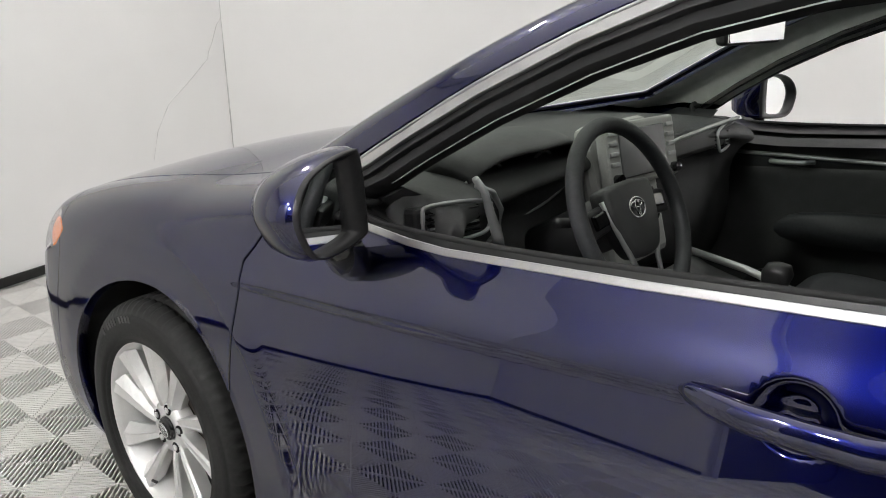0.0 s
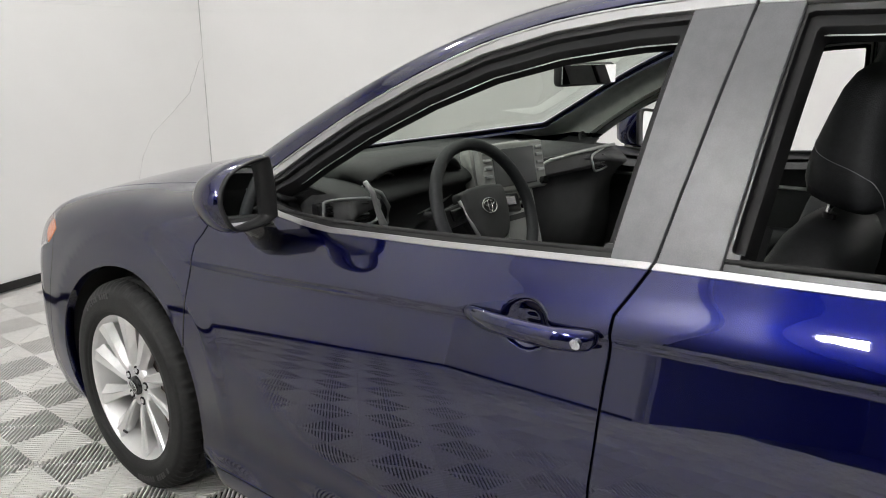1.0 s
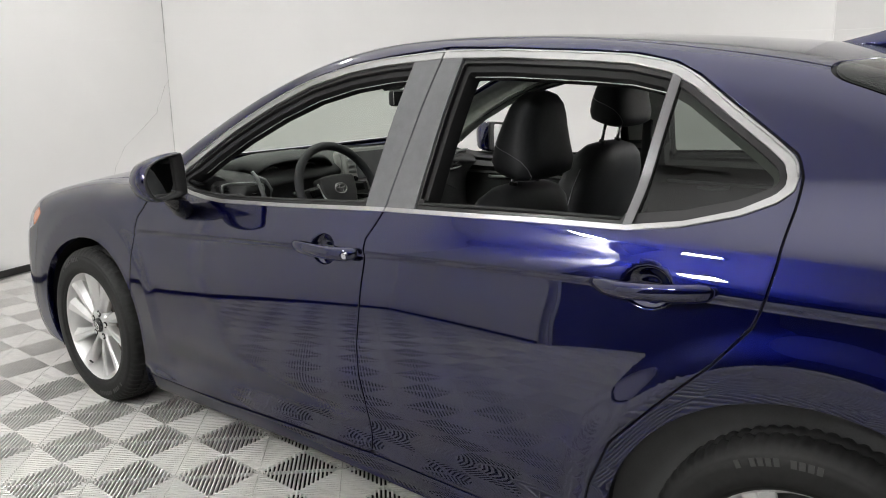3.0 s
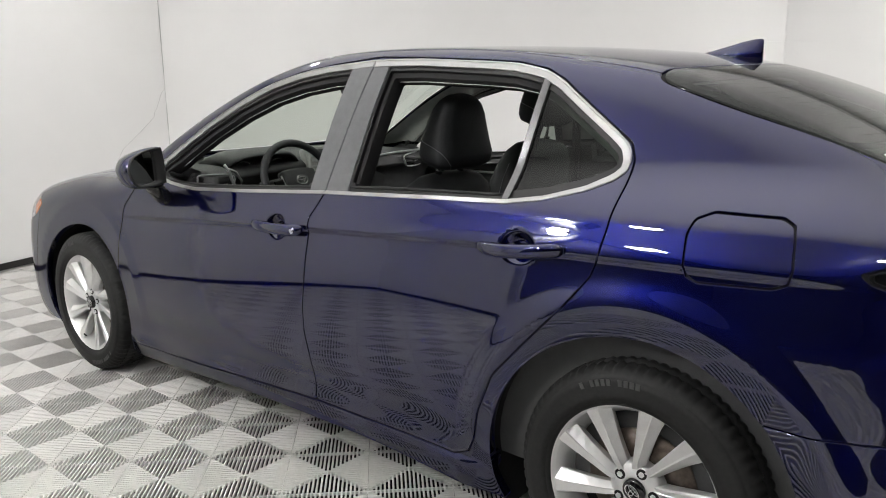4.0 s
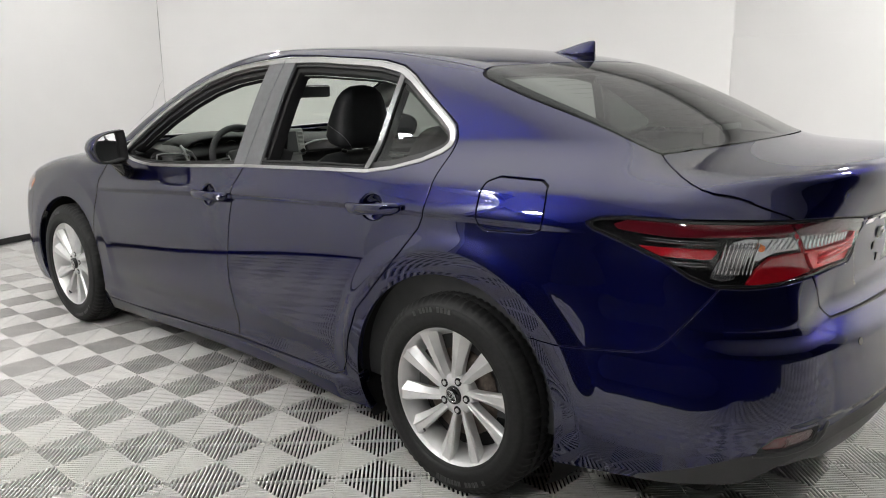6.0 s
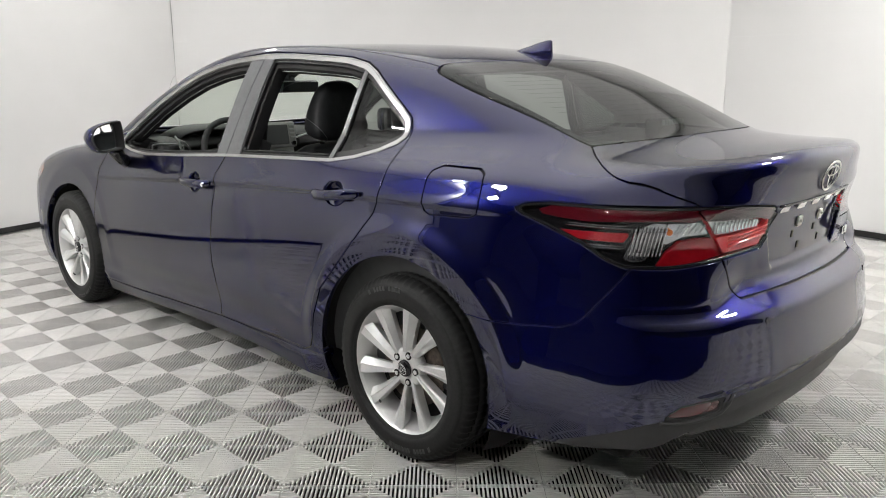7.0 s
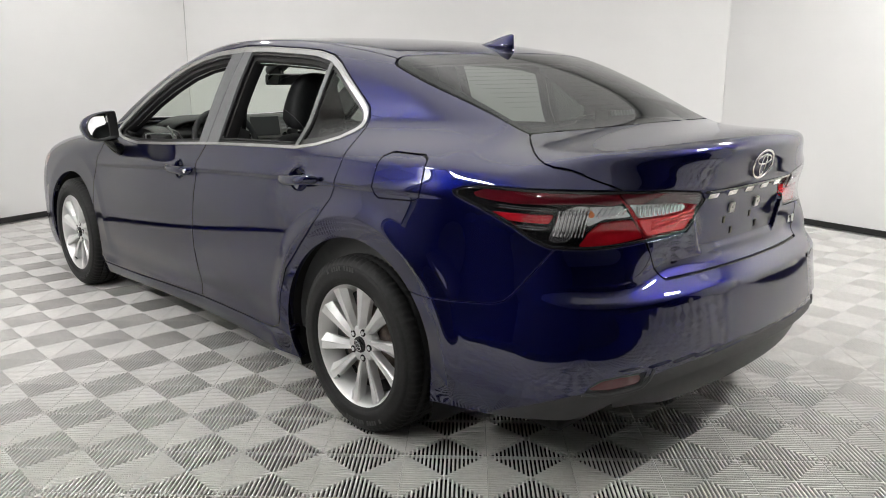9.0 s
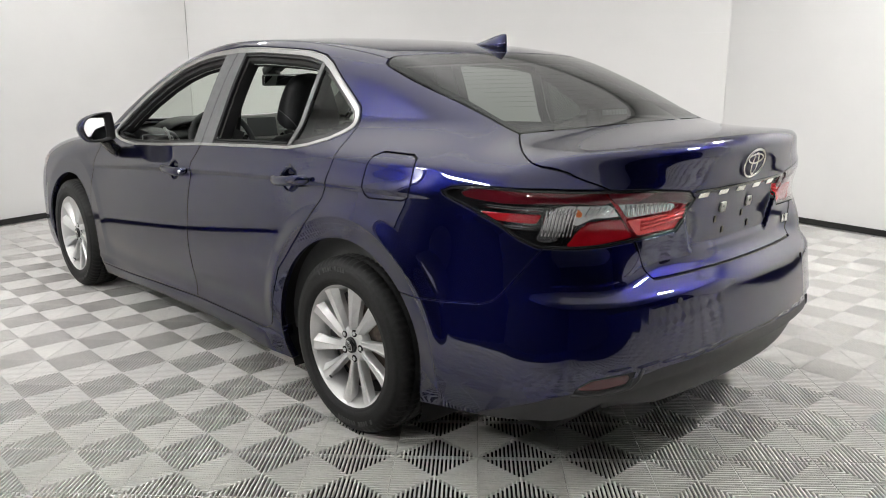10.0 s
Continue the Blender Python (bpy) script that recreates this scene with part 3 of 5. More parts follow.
REAR_X = curve([(-.70, .55), (-.535, .577), (-.26, .612), (-.05, .622), (.2, .60)])


def rear_glass_f(v):
    x, y = np.abs(v[:, 0]), v[:, 1]
    f = -smax(-(REAR_X(y) - x), -(.012 + .30 * x * x - y), .06)
    return np.where(v[:, 2] > 1.0, np.minimum(f, y - LID_FRONT(x)), -1)


REAR_GLASS = take(rear_glass_f, .006)
FUEL = [(-.099, .931), (-.093, 1.0), (-.103, 1.035), (-.14, 1.052), (-.29, 1.052), (-.318, 1.04), (-.325, 1.015), (-.332, .95), (-.325, .92), (-.295, .907), (-.13, .898), (-.105, .91)]
FUEL_DOOR = take(flank(FUEL), .005)

# ---- doors and side windows ----
LOOP_TOP = [(.120, 1.15), (.133, 1.185), (.175, 1.218), (.269, 1.283), (.36, 1.346), (.424, 1.376), (.52, 1.396), (.633, 1.405), (.885, 1.418), (1.098, 1.419), (1.32, 1.404), (1.48, 1.382), (1.643, 1.342), (1.804, 1.279), (1.97, 1.197), (2.10, 1.120), (2.215, 1.045), (2.265, .99)]
LOOP_LOW = [(2.215, .962), (2.13, .949), (2.03, .941), (1.94, .939), (1.6, .958), (1.177, .988), (1.01, .996), (.675, 1.012), (.438, 1.021), (.317, 1.040), (.209, 1.069), (.145, 1.098), (.122, 1.12)]
LOOP = LOOP_TOP + LOOP_LOW
PILLAR_GAP = [(1.093, 1.43), (1.097, 1.411), (1.13, 1.2), (1.163, 1.0), (1.185, .96), (1.214, .91), (1.214, .84), (1.222, .69), (1.229, .60), (1.222, .52), (1.20, .445), (1.187, .38), (1.187, .272)]
FRONT_DOOR = PILLAR_GAP[::-1] + [(1.32, 1.409), (1.48, 1.387), (1.643, 1.347), (1.804, 1.284), (1.97, 1.202), (2.10, 1.125), (2.22, 1.05), (2.30, .985), (2.36, .94), (2.40, .912), (2.432, .87), (2.465, .835), (2.474, .783), (2.484, .70), (2.503, .565), (2.512, .48), (2.508, .37), (2.45, .225)]
FRONT_DOOR += [(1.65, .258)]
REAR_DOOR = PILLAR_GAP + [(.725, .272), (.568, .27), (.51, .292), (.483, .345), (.463, .44), (.418, .553), (.321, .662), (.203, .785), (.137, .871), (.116, .933), (.108, 1.0), (.108, 1.09), (.112, 1.15), (.128, 1.19), (.175, 1.223), (.269, 1.288), (.36, 1.351), (.424, 1.381), (.52, 1.401), (.633, 1.410), (.885, 1.423)]
loop_f = flank(LOOP)
doors = {}
for name, outline in (("front_door", FRONT_DOOR), ("rear_door", REAR_DOOR)):
    got = take(flank(outline), .005)
    glazed, panel = split(got, loop_f)
    doors[name] = (panel, glazed)

# ---- hood, windscreen, roof, fender, sill ----
HOOD_X = curve([(2.3, .56), (2.5, .625), (2.7, .66), (2.9, .695), (3.1, .715), (3.4, .70), (3.8, .60)])
SCREEN_X = curve([(1.3, .52), (1.55, .560), (2.0, .635), (2.45, .70), (2.7, .72)])
COWL = lambda x: 2.56 - .34 * x * x


def hood_f(v):
    x, y = np.abs(v[:, 0]), v[:, 1]
    return np.where(v[:, 2] > .70, np.minimum(np.minimum(HOOD_X(y) - x, y - COWL(x)), 3.62 - .35 * x * x - y), -1)


def screen_f(v):
    x, y = np.abs(v[:, 0]), v[:, 1]
    f = -smax(-(SCREEN_X(y) - x), -(y - (1.50 - .16 * x * x)), .05)
    return np.where(v[:, 2] > .9, np.minimum(f, COWL(x) - .012 - y), -1)


HOOD = take(hood_f, .005)
SCREEN_GLASS = take(screen_f, .006)
HEADLAMP = [(3.30, .765), (3.36, .80), (3.46, .80), (3.60, .77), (3.60, .66), (3.50, .66), (3.36, .71)]
HEAD = take(flank(HEADLAMP), .005)
ROOF_SEAM = curve([(-.2, .60), (.1, .585), (.5, .60), (1.1, .605), (1.45, .585), (1.7, .57)])
ROOF_PANEL = take(lambda v: np.where((v[:, 2] > 1.25) & (v[:, 1] < 1.75), ROOF_SEAM(v[:, 1]) - np.abs(v[:, 0]), -1), .004)
FENDER, REST = split(REST, lambda v: np.minimum(v[:, 1] - 2.28, .985 - v[:, 2]))
nose_f = lambda v: v[:, 1] - 3.32 + .25 * (v[:, 2] - .65) * (v[:, 2] < .65)
NOSE_PART, FENDER = split(FENDER, lambda v: nose_f(v) - .002)
nose_gap, FENDER = split(FENDER, lambda v: nose_f(v) + .002)
GROOVE.extend(nose_gap)
SILL, REST = split(REST, lambda v: np.minimum(.30 - v[:, 2], v[:, 1] - .43))

for side in ("left", "right"):
    skin("fender", A, FENDER, PAINT, side=side, depth=.03)
    skin("sill", A, SILL, PAINT, side=side, depth=.05)
    skin("quarter_panel", A, REST, PAINT, side=side, depth=.03)
    skin("fuel_door", A, FUEL_DOOR, PAINT, side=side) if side == "left" else skin("quarter_patch", A, FUEL_DOOR, PAINT, side=side, depth=.02)
    skin("seal", A, GROOVE, SEAL, side=side, lift=-.009, depth=0, label="dark recessed panel gaps")
skin("front_bumper", A, NOSE_PART, PAINT, side="both", depth=.03)
skin("hood", A, HOOD, PAINT, side="both", depth=.02)
skin("roof", A, ROOF_PANEL, PAINT, side="both", depth=.015)
skin("trunk_lid", A, LID, PAINT, side="both", depth=.03)
TRUNK = bpy.data.objects["trunk_lid"]
REAR_BUMPER = skin("rear_bumper", A, BUMPER, PAINT, side="both", depth=.03)
skin("valance", A, VAL, LOWER, side="both", parent=REAR_BUMPER, label="grey textured plastic valance", depth=.08)
skin("lower_panel", A, LOW_PANEL, BLACK, side="both", parent=REAR_BUMPER, label="black set-back lower panel", lift=-.03, depth=.06)
for side in ("left", "right"):
    cell = lambda v: polyline_field(v[:, 3], v[:, 2], REFLEX) - .007
    red, bezel = split(reflex + reflex2, cell)
    skin("reflector", A, red, SMOKERED, side=side, parent=REAR_BUMPER, label="dark red reflector", lift=-.008, depth=.004)
    skin("reflector_bezel", A, bezel, BLACK, side=side, parent=REAR_BUMPER, label="black reflector bezel", lift=-.004, depth=.02)
skin("windscreen", A, SCREEN_GLASS, CLEAR, side="both", depth=0, label="clear windscreen")
skin("rear_window", A, REAR_GLASS, TINT, side="both", depth=0, label="tinted rear window")
A, _, BAND = cut(A, REAR_GLASS, np.where(A[:, 1] > -.56, rear_glass_f(A) - .030, 1))
skin("printed_band", A, BAND, GLOSSY, bpy.data.objects["rear_window"], "black printed band round the rear window", "both", -.004, .03)

# glazed part of the doors: chrome loop, satin black pillars, black frames, quarter pane
DIVIDER = [(.428, 1.02), (.448, 1.02), (.416, 1.40), (.396, 1.40)]
PILLAR_F = [(1.0, 1.6), (1.026, 1.394), (1.060, 1.0), (1.062, .9), (1.243, .9), (1.241, 1.0), (1.203, 1.367), (1.18, 1.6)]
for name, (panel, glazed) in doors.items():
    trim, inner = split(glazed, lambda v: .0090 + .0105 * ease(v[:, 2] - BELT(v[:, 1]), .02, .12) - loop_f(v))
    pillar, hole = split(inner, flank(PILLAR_F))
    quarter = []
    if name == "rear_door":
        divider, hole = split(hole, flank(DIVIDER))
        quarter, hole = split(hole, lambda v: .438 - (v[:, 1] + (v[:, 2] - 1.02) * .084))
        q_frame, quarter = split(quarter, lambda v: .034 - loop_f(v))
    # black frame round the opening: its edge runs inside the loop and the pillar
    def open_f(v):
        f = np.minimum(loop_f(v) - .020 - .026 * ease(v[:, 2] - BELT(v[:, 1]), .02, .10), -flank(PILLAR_F)(v) - .022)
        return np.minimum(f, v[:, 1] + (v[:, 2] - 1.02) * .084 - .458) if name == "rear_door" else f
    opening, frame_faces = split(hole, open_f)
    groove, frame_faces = split(frame_faces, lambda v: np.minimum(open_f(v) + .016, v[:, 2] - BELT(v[:, 1]) - .03))
    for side in ("left", "right"):
        door = skin(name, A, panel, PAINT, side=side, depth=.02)
        skin("window_trim", A, trim, CHROME, door, "satin chrome window surround", side, .004, .012)
        skin("pillar_cover", A, pillar, PILLAR, door, "satin black pillar cover", side, .002, .03)
        skin("window_frame", A, frame_faces, FRAMEBLACK, door, "black window frame", side, -.006, .05)
        skin("weatherstrip", A, groove, SEAL, door, "black rubber weatherstrip", side, -.020, .05)
        if quarter:
            skin("divider_bar", A, divider, BARMETAL, door, "satin dark metal divider bar", side, .004, .02)
            skin("quarter_frame", A, q_frame, FRAMEBLACK, door, "black quarter light frame", side, -.004, .02)
            skin("quarter_pane", A, quarter, TINT, door, "tinted quarter light", side, -.006, 0)

# a rounded bright bead along the window surround
for flip in (1, -1):
    line = []
    for y, z in round_path([(.124, 1.125)] + LOOP_TOP, 3)[3:-3]:
        s_ = np.linspace(-1.4, -.3, 600)
        i = int(np.argmax(body_f(s_, s_ * 0 + y, s_ * 0 + z - .004) < 0))
        nn = grad_f(np.array([[s_[i], y, z - .004]]))[0]
        line.append(Vector((flip * (s_[i] + nn[0] * .004), y + nn[1] * .004, z - .004 + nn[2] * .004)))
    part("trim_bead", tube(line, .0032, 8), CHROME, CAR, "chrome bead over the side windows", True)

# lining of the cabin: the shell set inwards, without the glazed openings
def lining_f(v):
    return np.minimum(np.minimum(v[:, 1] + .62, 2.42 - v[:, 1]), v[:, 2] - .28)


L, LREST = shell()
L, LREST, _ = cut(L, LREST, lining_f(L))
L, _, LREST = cut(L, LREST, np.minimum(loop_f(L) - .018 - .032 * ease(L[:, 2] - BELT(L[:, 1]), .02, .10), -polyline_field(L[:, 1], L[:, 2], PILLAR_F) - .015))
L, _, LREST = cut(L, LREST, rear_glass_f(L) - .02)
L, _, LREST = cut(L, LREST, screen_f(L) - .05)
L, LHEAD, LREST = cut(L, LREST, L[:, 2] - BELT(L[:, 1]) - .09)
CABIN = part("cabin", block((1.5, 2.9, .06), pose(0, .95, .27), .01), TRIM, CAR, "dark carpeted cabin floor")
L, LROOF, LPOST = cut(L, LHEAD, np.maximum(L[:, 2] - 1.385, .56 - np.abs(L[:, 0])))
E_, EREST = shell()
E_, EREST, _ = cut(E_, EREST, .014 - np.abs(screen_f(E_)))
skin("windscreen_band", E_, EREST, BLACK, CABIN, "black printed band round the windscreen", "both", -.010, 0)
skin("headliner", L, LROOF, LINING, CABIN, "light grey headliner", "both", -.045, 0)
for side in ("left", "right"):
    skin("pillar_trim", L, LPOST, PILLARTRIM, CABIN, "grey inner pillar trim", side, -.045, 0)
for side in ("left", "right"):
    skin("door_card", L, LREST, TRIM, CABIN, "dark inner door trim", side, -.075, .05)


# ---- places on the body ----
def march(eye, way, far=2.5):
    """First place where a ray from outside meets the body, and the normal there."""
    e, w = np.array(eye, float), np.array(way, float)
    lo, hi = 0.0, far
    s = np.linspace(0, far, 400)
    p = e + s[:, None] * w
    i = int(np.argmax(body_f(p[:, 0], p[:, 1], p[:, 2]) < 0))
    lo, hi = s[max(i - 1, 0)], s[i]
    for _ in range(26):
        m = (lo + hi) / 2
        q = e + m * w
        lo, hi = (lo, m) if body_f(*q) < 0 else (m, hi)
    q = e + lo * w
    return Vector(q), Vector(grad_f(q[None])[0])


def on_flank(y, z):
    return march((-2.0, y, z), (1, 0, 0))


def on_tail(x, z):
    return march((x, -2.4, z), (0, 1, 0))


def on_top(x, y):
    return march((x, y, 2.2), (0, 0, -1))


def frame_at(p, n, up=(0, 0, 1)):
    """A pose at p whose z is the normal n and whose y leans to up."""
    z = Vector(n).normalized()
    x = Vector(up).cross(z).normalized()
    y = z.cross(x)
    return Matrix.Translation(p) @ Matrix((x, y, z)).transposed().to_4x4()


def oval(a, b, n=28):
    return [(a * math.cos(2 * math.pi * i / n), b * math.sin(2 * math.pi * i / n)) for i in range(n)]


def badge(a, b, at, name, parent, mat=BRIGHT, r=.0045):
    """An oval ring badge with two ovals inside it."""
    bm = tube([at @ Vector((x, y, .004)) for x, y in oval(a, b, 40)], r, 8, True, .7, at.to_3x3() @ Vector((0, 0, 1)))
    tube([at @ Vector((x, y + b * .34, .004)) for x, y in oval(a * .72, b * .33, 32)], r * .75, 8, True, .7, at.to_3x3() @ Vector((0, 0, 1)), bm)
    tube([at @ Vector((x, y - b * .04, .005)) for x, y in oval(a * .26, b * .78, 32)], r * .75, 8, True, .7, at.to_3x3() @ Vector((0, 0, 1)), bm)
    return part(name, bm, mat, parent, "chrome oval badge", True)


# ---- tail lamps ----
SPLIT = [(-1.077, 1.05), (-1.077, .982), (-1.108, .947), (-1.156, .897), (-1.214, .831), (-1.25, .75), (-2.2, .75), (-2.2, 1.05)]
PIECES = [("smoked_band", SMOKERED, "smoked dark red lens band", [(-.546, .952), (-.618, .975), (-.75, .981), (-.894, .983), (-1.074, .979), (-1.103, .948), (-1.069, .941), (-.99, .949), (-.872, .947), (-.737, .941), (-.637, .944)]),
          ("smoked_band", SMOKERED, "smoked dark red lens band", [(-1.090, .976), (-1.25, .969), (-1.445, .957), (-1.56, .917), (-1.46, .916), (-1.359, .930), (-1.25, .935), (-1.122, .940)]),
          ("reflector_bowl", REFLECT, "silver fluted reflector bowl", [(-.858, .842), (-.874, .872), (-.895, .905), (-.92, .930), (-.955, .939), (-.99, .936), (-.98, .902), (-.956, .879), (-.923, .839), (-.885, .834)]),
          ("indicator", REFLECT, "silver indicator reflector with an amber tinge", [(-.994, .937), (-1.06, .934), (-1.104, .935), (-1.145, .898), (-1.047, .899), (-.983, .876), (-.984, .902)]),
          ("brake_lens", DEEPRED, "red brake lens", [(-.959, .824), (-.993, .860), (-1.035, .884), (-1.10, .888), (-1.152, .886), (-1.199, .835), (-1.05, .828)]),
          ("brake_lens", REDLENS, "bright red brake lens", [(-1.178, .884), (-1.28, .885), (-1.361, .888), (-1.436, .897), (-1.459, .913), (-1.564, .913), (-1.434, .842), (-1.222, .838)]),
          ("reversing_lens", REFLECT, "clear reversing lens", [(-1.138, .934), (-1.25, .931), (-1.36, .925), (-1.413, .911), (-1.412, .901), (-1.359, .894), (-1.25, .892), (-1.18, .892)]),
          ("marker_strip", DEEPRED, "dark red marker strip", [(-.611, .906), (-.74, .909), (-.873, .909), (-.855, .887), (-.676, .889)])]
sz = lambda pts: (lambda v: polyline_field(v[:, 3], v[:, 2], pts))
lid_light, body_light = split(LIGHT, sz(SPLIT))
for side in ("left", "right"):
    hosts = {}
    for name, faces, label in (("taillight", body_light, "long wraparound tail lamp in red, smoked and clear"), ("lid_light", lid_light, "red and clear lamp on the trunk lid")):
        inner_f = lambda v: lamp_f(v) - .007
        A, face_in, face_rim = cut(A, faces, inner_f(A))
        hosts[name] = skin(name, A, faces, HOUSING if name == "taillight" else DEEPRED, CAR if name == "taillight" else TRUNK, label, side, -.022, 0)
        skin("lamp_rim", A, face_rim, GLOSSY, hosts[name], "gloss black rim", side, -.001, .02)
        skin("cover_lens", A, face_in, LENS, hosts[name], "clear cover lens", side, -.002, 0)
    for k, (name, mat, label, pts) in enumerate(PIECES):
        host = "lid_light" if k in (1, 5, 6) else "taillight"
        lift = -.004 if mat is SMOKERED else -.016 if mat is REFLECT else -.010
        got, _ = split(lid_light if host == "lid_light" else body_light, sz(pts))
        skin(name, A, got, mat, hosts[host], label, side, lift, .012)
    # bright ribs in the lamps
    flip = Matrix.Diagonal((1 if side == "left" else -1, 1, 1, 1))
    for s0, s1, z0, z1, n, name, mat in ((-.878, -.984, .848, .926, 9, "flute", BRIGHT), (-1.235, -1.50, .848, .882, 3, "red_rib", REDLENS), (-1.165, -1.39, .898, .924, 11, "lens_rib", BRIGHT), (-1.02, -1.12, .904, .930, 5, "flute", BRIGHT), (-.66, -.88, .922, .935, 2, "chrome_line", SMOKED), (-.72, -.85, .866, .878, 2, "chrome_line", SMOKED)):
        bm = bmesh.new()
        for i in range(n):
            line = []
            for j in range(7):
                u, w = (i + .5) / n, j / 6
                if name in ("red_rib", "chrome_line"):
                    s, z = s0 + (s1 - s0) * w, z0 + (z1 - z0) * u + (.022 * w if name == "red_rib" else 0)
                else:
                    s, z = s0 + (s1 - s0) * u - (.02 * (w - .5) if name == "flute" else 0), z0 + (z1 - z0) * w
                ang = TURN_Y - s
                q, nn = march((-2.2 * math.cos(ang), TURN_Y - 2.2 * math.sin(ang), z), (math.cos(ang), math.sin(ang), 0), 2.0)
                line.append(flip @ (q - nn * .009))
            tube(line, {"flute": .0026, "red_rib": .0045, "lens_rib": .0036, "chrome_line": .0026}[name], 6, bm=bm)
        part(name, bm, mat, hosts["lid_light" if name in ("red_rib", "lens_rib") else "taillight"], "bright lamp ribs", True)
    ang = .646
    q, nn = march((-2.2 * math.cos(ang), TURN_Y - 2.2 * math.sin(ang), .915), (math.cos(ang), math.sin(ang), 0), 2.0)
    part("bulb", rod(flip @ (q - nn * .012), flip @ (q - nn * .007), .009, 16), AMBER, hosts["taillight"], "amber indicator bulb")
    lip = []
    for s, z in ((-.985, .394), (-1.03, .3915), (-1.075, .392), (-1.13, .397), (-1.178, .404), (-1.205, .425), (-1.225, .452)):
        ang = TURN_Y - s
        q, nn = march((-2.2 * math.cos(ang), TURN_Y - 2.2 * math.sin(ang), z), (math.cos(ang), math.sin(ang), 0), 2.0)
        lip.append(flip @ (q + nn * .001))
    part("reflector_lip", tube(lip, .005, 8), LOWER, REAR_BUMPER, "raised lip under the reflector", True)

# ---- badges, plate fixings, antenna, sensors ----
p, n = on_tail(0, 1.022)
badge(.068, .047, frame_at(p + n * .002, n), "badge", TRUNK)
for i in range(5):
    x = -.20 + i * .115 - .03
    p, n = on_tail(x, .936 + .0 * i)
    part("badge_bar", block((.052, .020, .006), frame_at(p + n * .003, n), .002), BRIGHT, TRUNK, "small chrome badge bar")
for x, w in ((.455, .022), (.487, .022)):
    p, n = on_tail(x, .765)
    part("badge_bar", block((w, .030, .005), frame_at(p + n * .003, n), .002), BRIGHT, TRUNK, "small chrome badge bar")
for x in (-.09, .09):
    p, n = on_tail(x, .880)
    at = frame_at(p + n * .003, n)
    bm = block((.030, .034, .008), at, .002)
    rod(at @ Vector((0, .004, 0)), at @ Vector((0, .004, .009)), .0055, 10, bm)
    part("plate_fixing", bm, material("white_clip", (.75, .74, .70), rough=.5), TRUNK, "white plate fixing clip")
    for dx, z in ((-.035, .842), (.02, .800)):
        q, nn = on_tail(x + dx, z)
        part("slot", block((.014, .022, .004), frame_at(q + nn * .001, nn), .001), SEAL, TRUNK, "dark empty screw slot")
line = []
for i in range(25):
    q, nn = on_tail(-.30 + .6 * i / 24, .953)
    line.append(q + nn * .001)
part("handle_strip", tube(line, .007, 8, flat=.6), GLOSSY, TRUNK, "gloss black strip above the plate", True)
for x in (-.43, .43):
    q, nn = on_tail(x, .640)
    part("parking_sensor", rod(q - nn * .004, q + nn * .002, .0105, 20), GLOSSY, REAR_BUMPER, "round parking sensor", False)
rings = []
for u, w, h in ((0, .004, .004), (.15, .020, .014), (.4, .027, .032), (.65, .025, .052), (.85, .020, .066), (.96, .012, .071), (1.0, .006, .069)):
    y = .235 - .185 * u
    p, n = on_top(0, y)
    rings.append([p + Vector((w * math.cos(t) * (1 - .75 * max(math.sin(t), 0)), 0, -.004 + h * max(math.sin(t), 0) ** .8)) for t in np.linspace(0, 2 * math.pi, 17)[:-1]])
part("antenna_fin", loft(rings), PAINT, CAR, "dark blue shark fin antenna", True)
# underbody
part("underbody", block((1.40, 4.2, .10), pose(0, 1.32, .235), .03), WELL, CAR, "black underbody")

# ---- wheel openings ----
for c, r in ((0.0, .402), (2.825, .378)):
    for sgn in (-1, 1):
        rings = []
        for x in (.915, .90, .80, .56):
            rr = r + (.004 if x > .89 else .02)
            rings.append([Vector((sgn * x, c + rr * math.cos(t) / ((.86 if c > 1 else .93) if math.cos(t) > 0 else 1), .335 + rr * math.sin(t))) for t in np.radians(np.linspace(-28, 208, 40))])
        for ring, x in zip(rings[:2], (.010, .016)):
            for q in ring:
                w = float(half_width(q.y, max(q.z, .2)))
                q.x = sgn * (w - x)
        rings.append([Vector((sgn * .56, c, .335))] * 40)
        bm = loft(rings, close=False)
        part("wheel_well", bm, WELL, CAR, "black wheel arch liner", True)


# ---- wheels ----
def revolve(profile, seg, wave=None):
    """Turns (x, r) round the x axis; wave(k, i) changes the radius."""
    rings = []
    for i in range(seg):
        t = 2 * math.pi * i / seg
        rings.append([Vector((x, (r + (wave(k, i) if wave else 0)) * math.cos(t), (r + (wave(k, i) if wave else 0)) * math.sin(t))) for k, (x, r) in enumerate(profile)])
    bm = bmesh.new()
    rows = [[bm.verts.new(q) for q in ring] for ring in rings]
    for a_, b_ in zip(rows, rows[1:] + rows[:1]):
        for k in range(len(profile) - 1):
            bm.faces.new((a_[k], a_[k + 1], b_[k + 1], b_[k]))
    bmesh.ops.recalc_face_normals(bm, faces=bm.faces[:])
    return bm


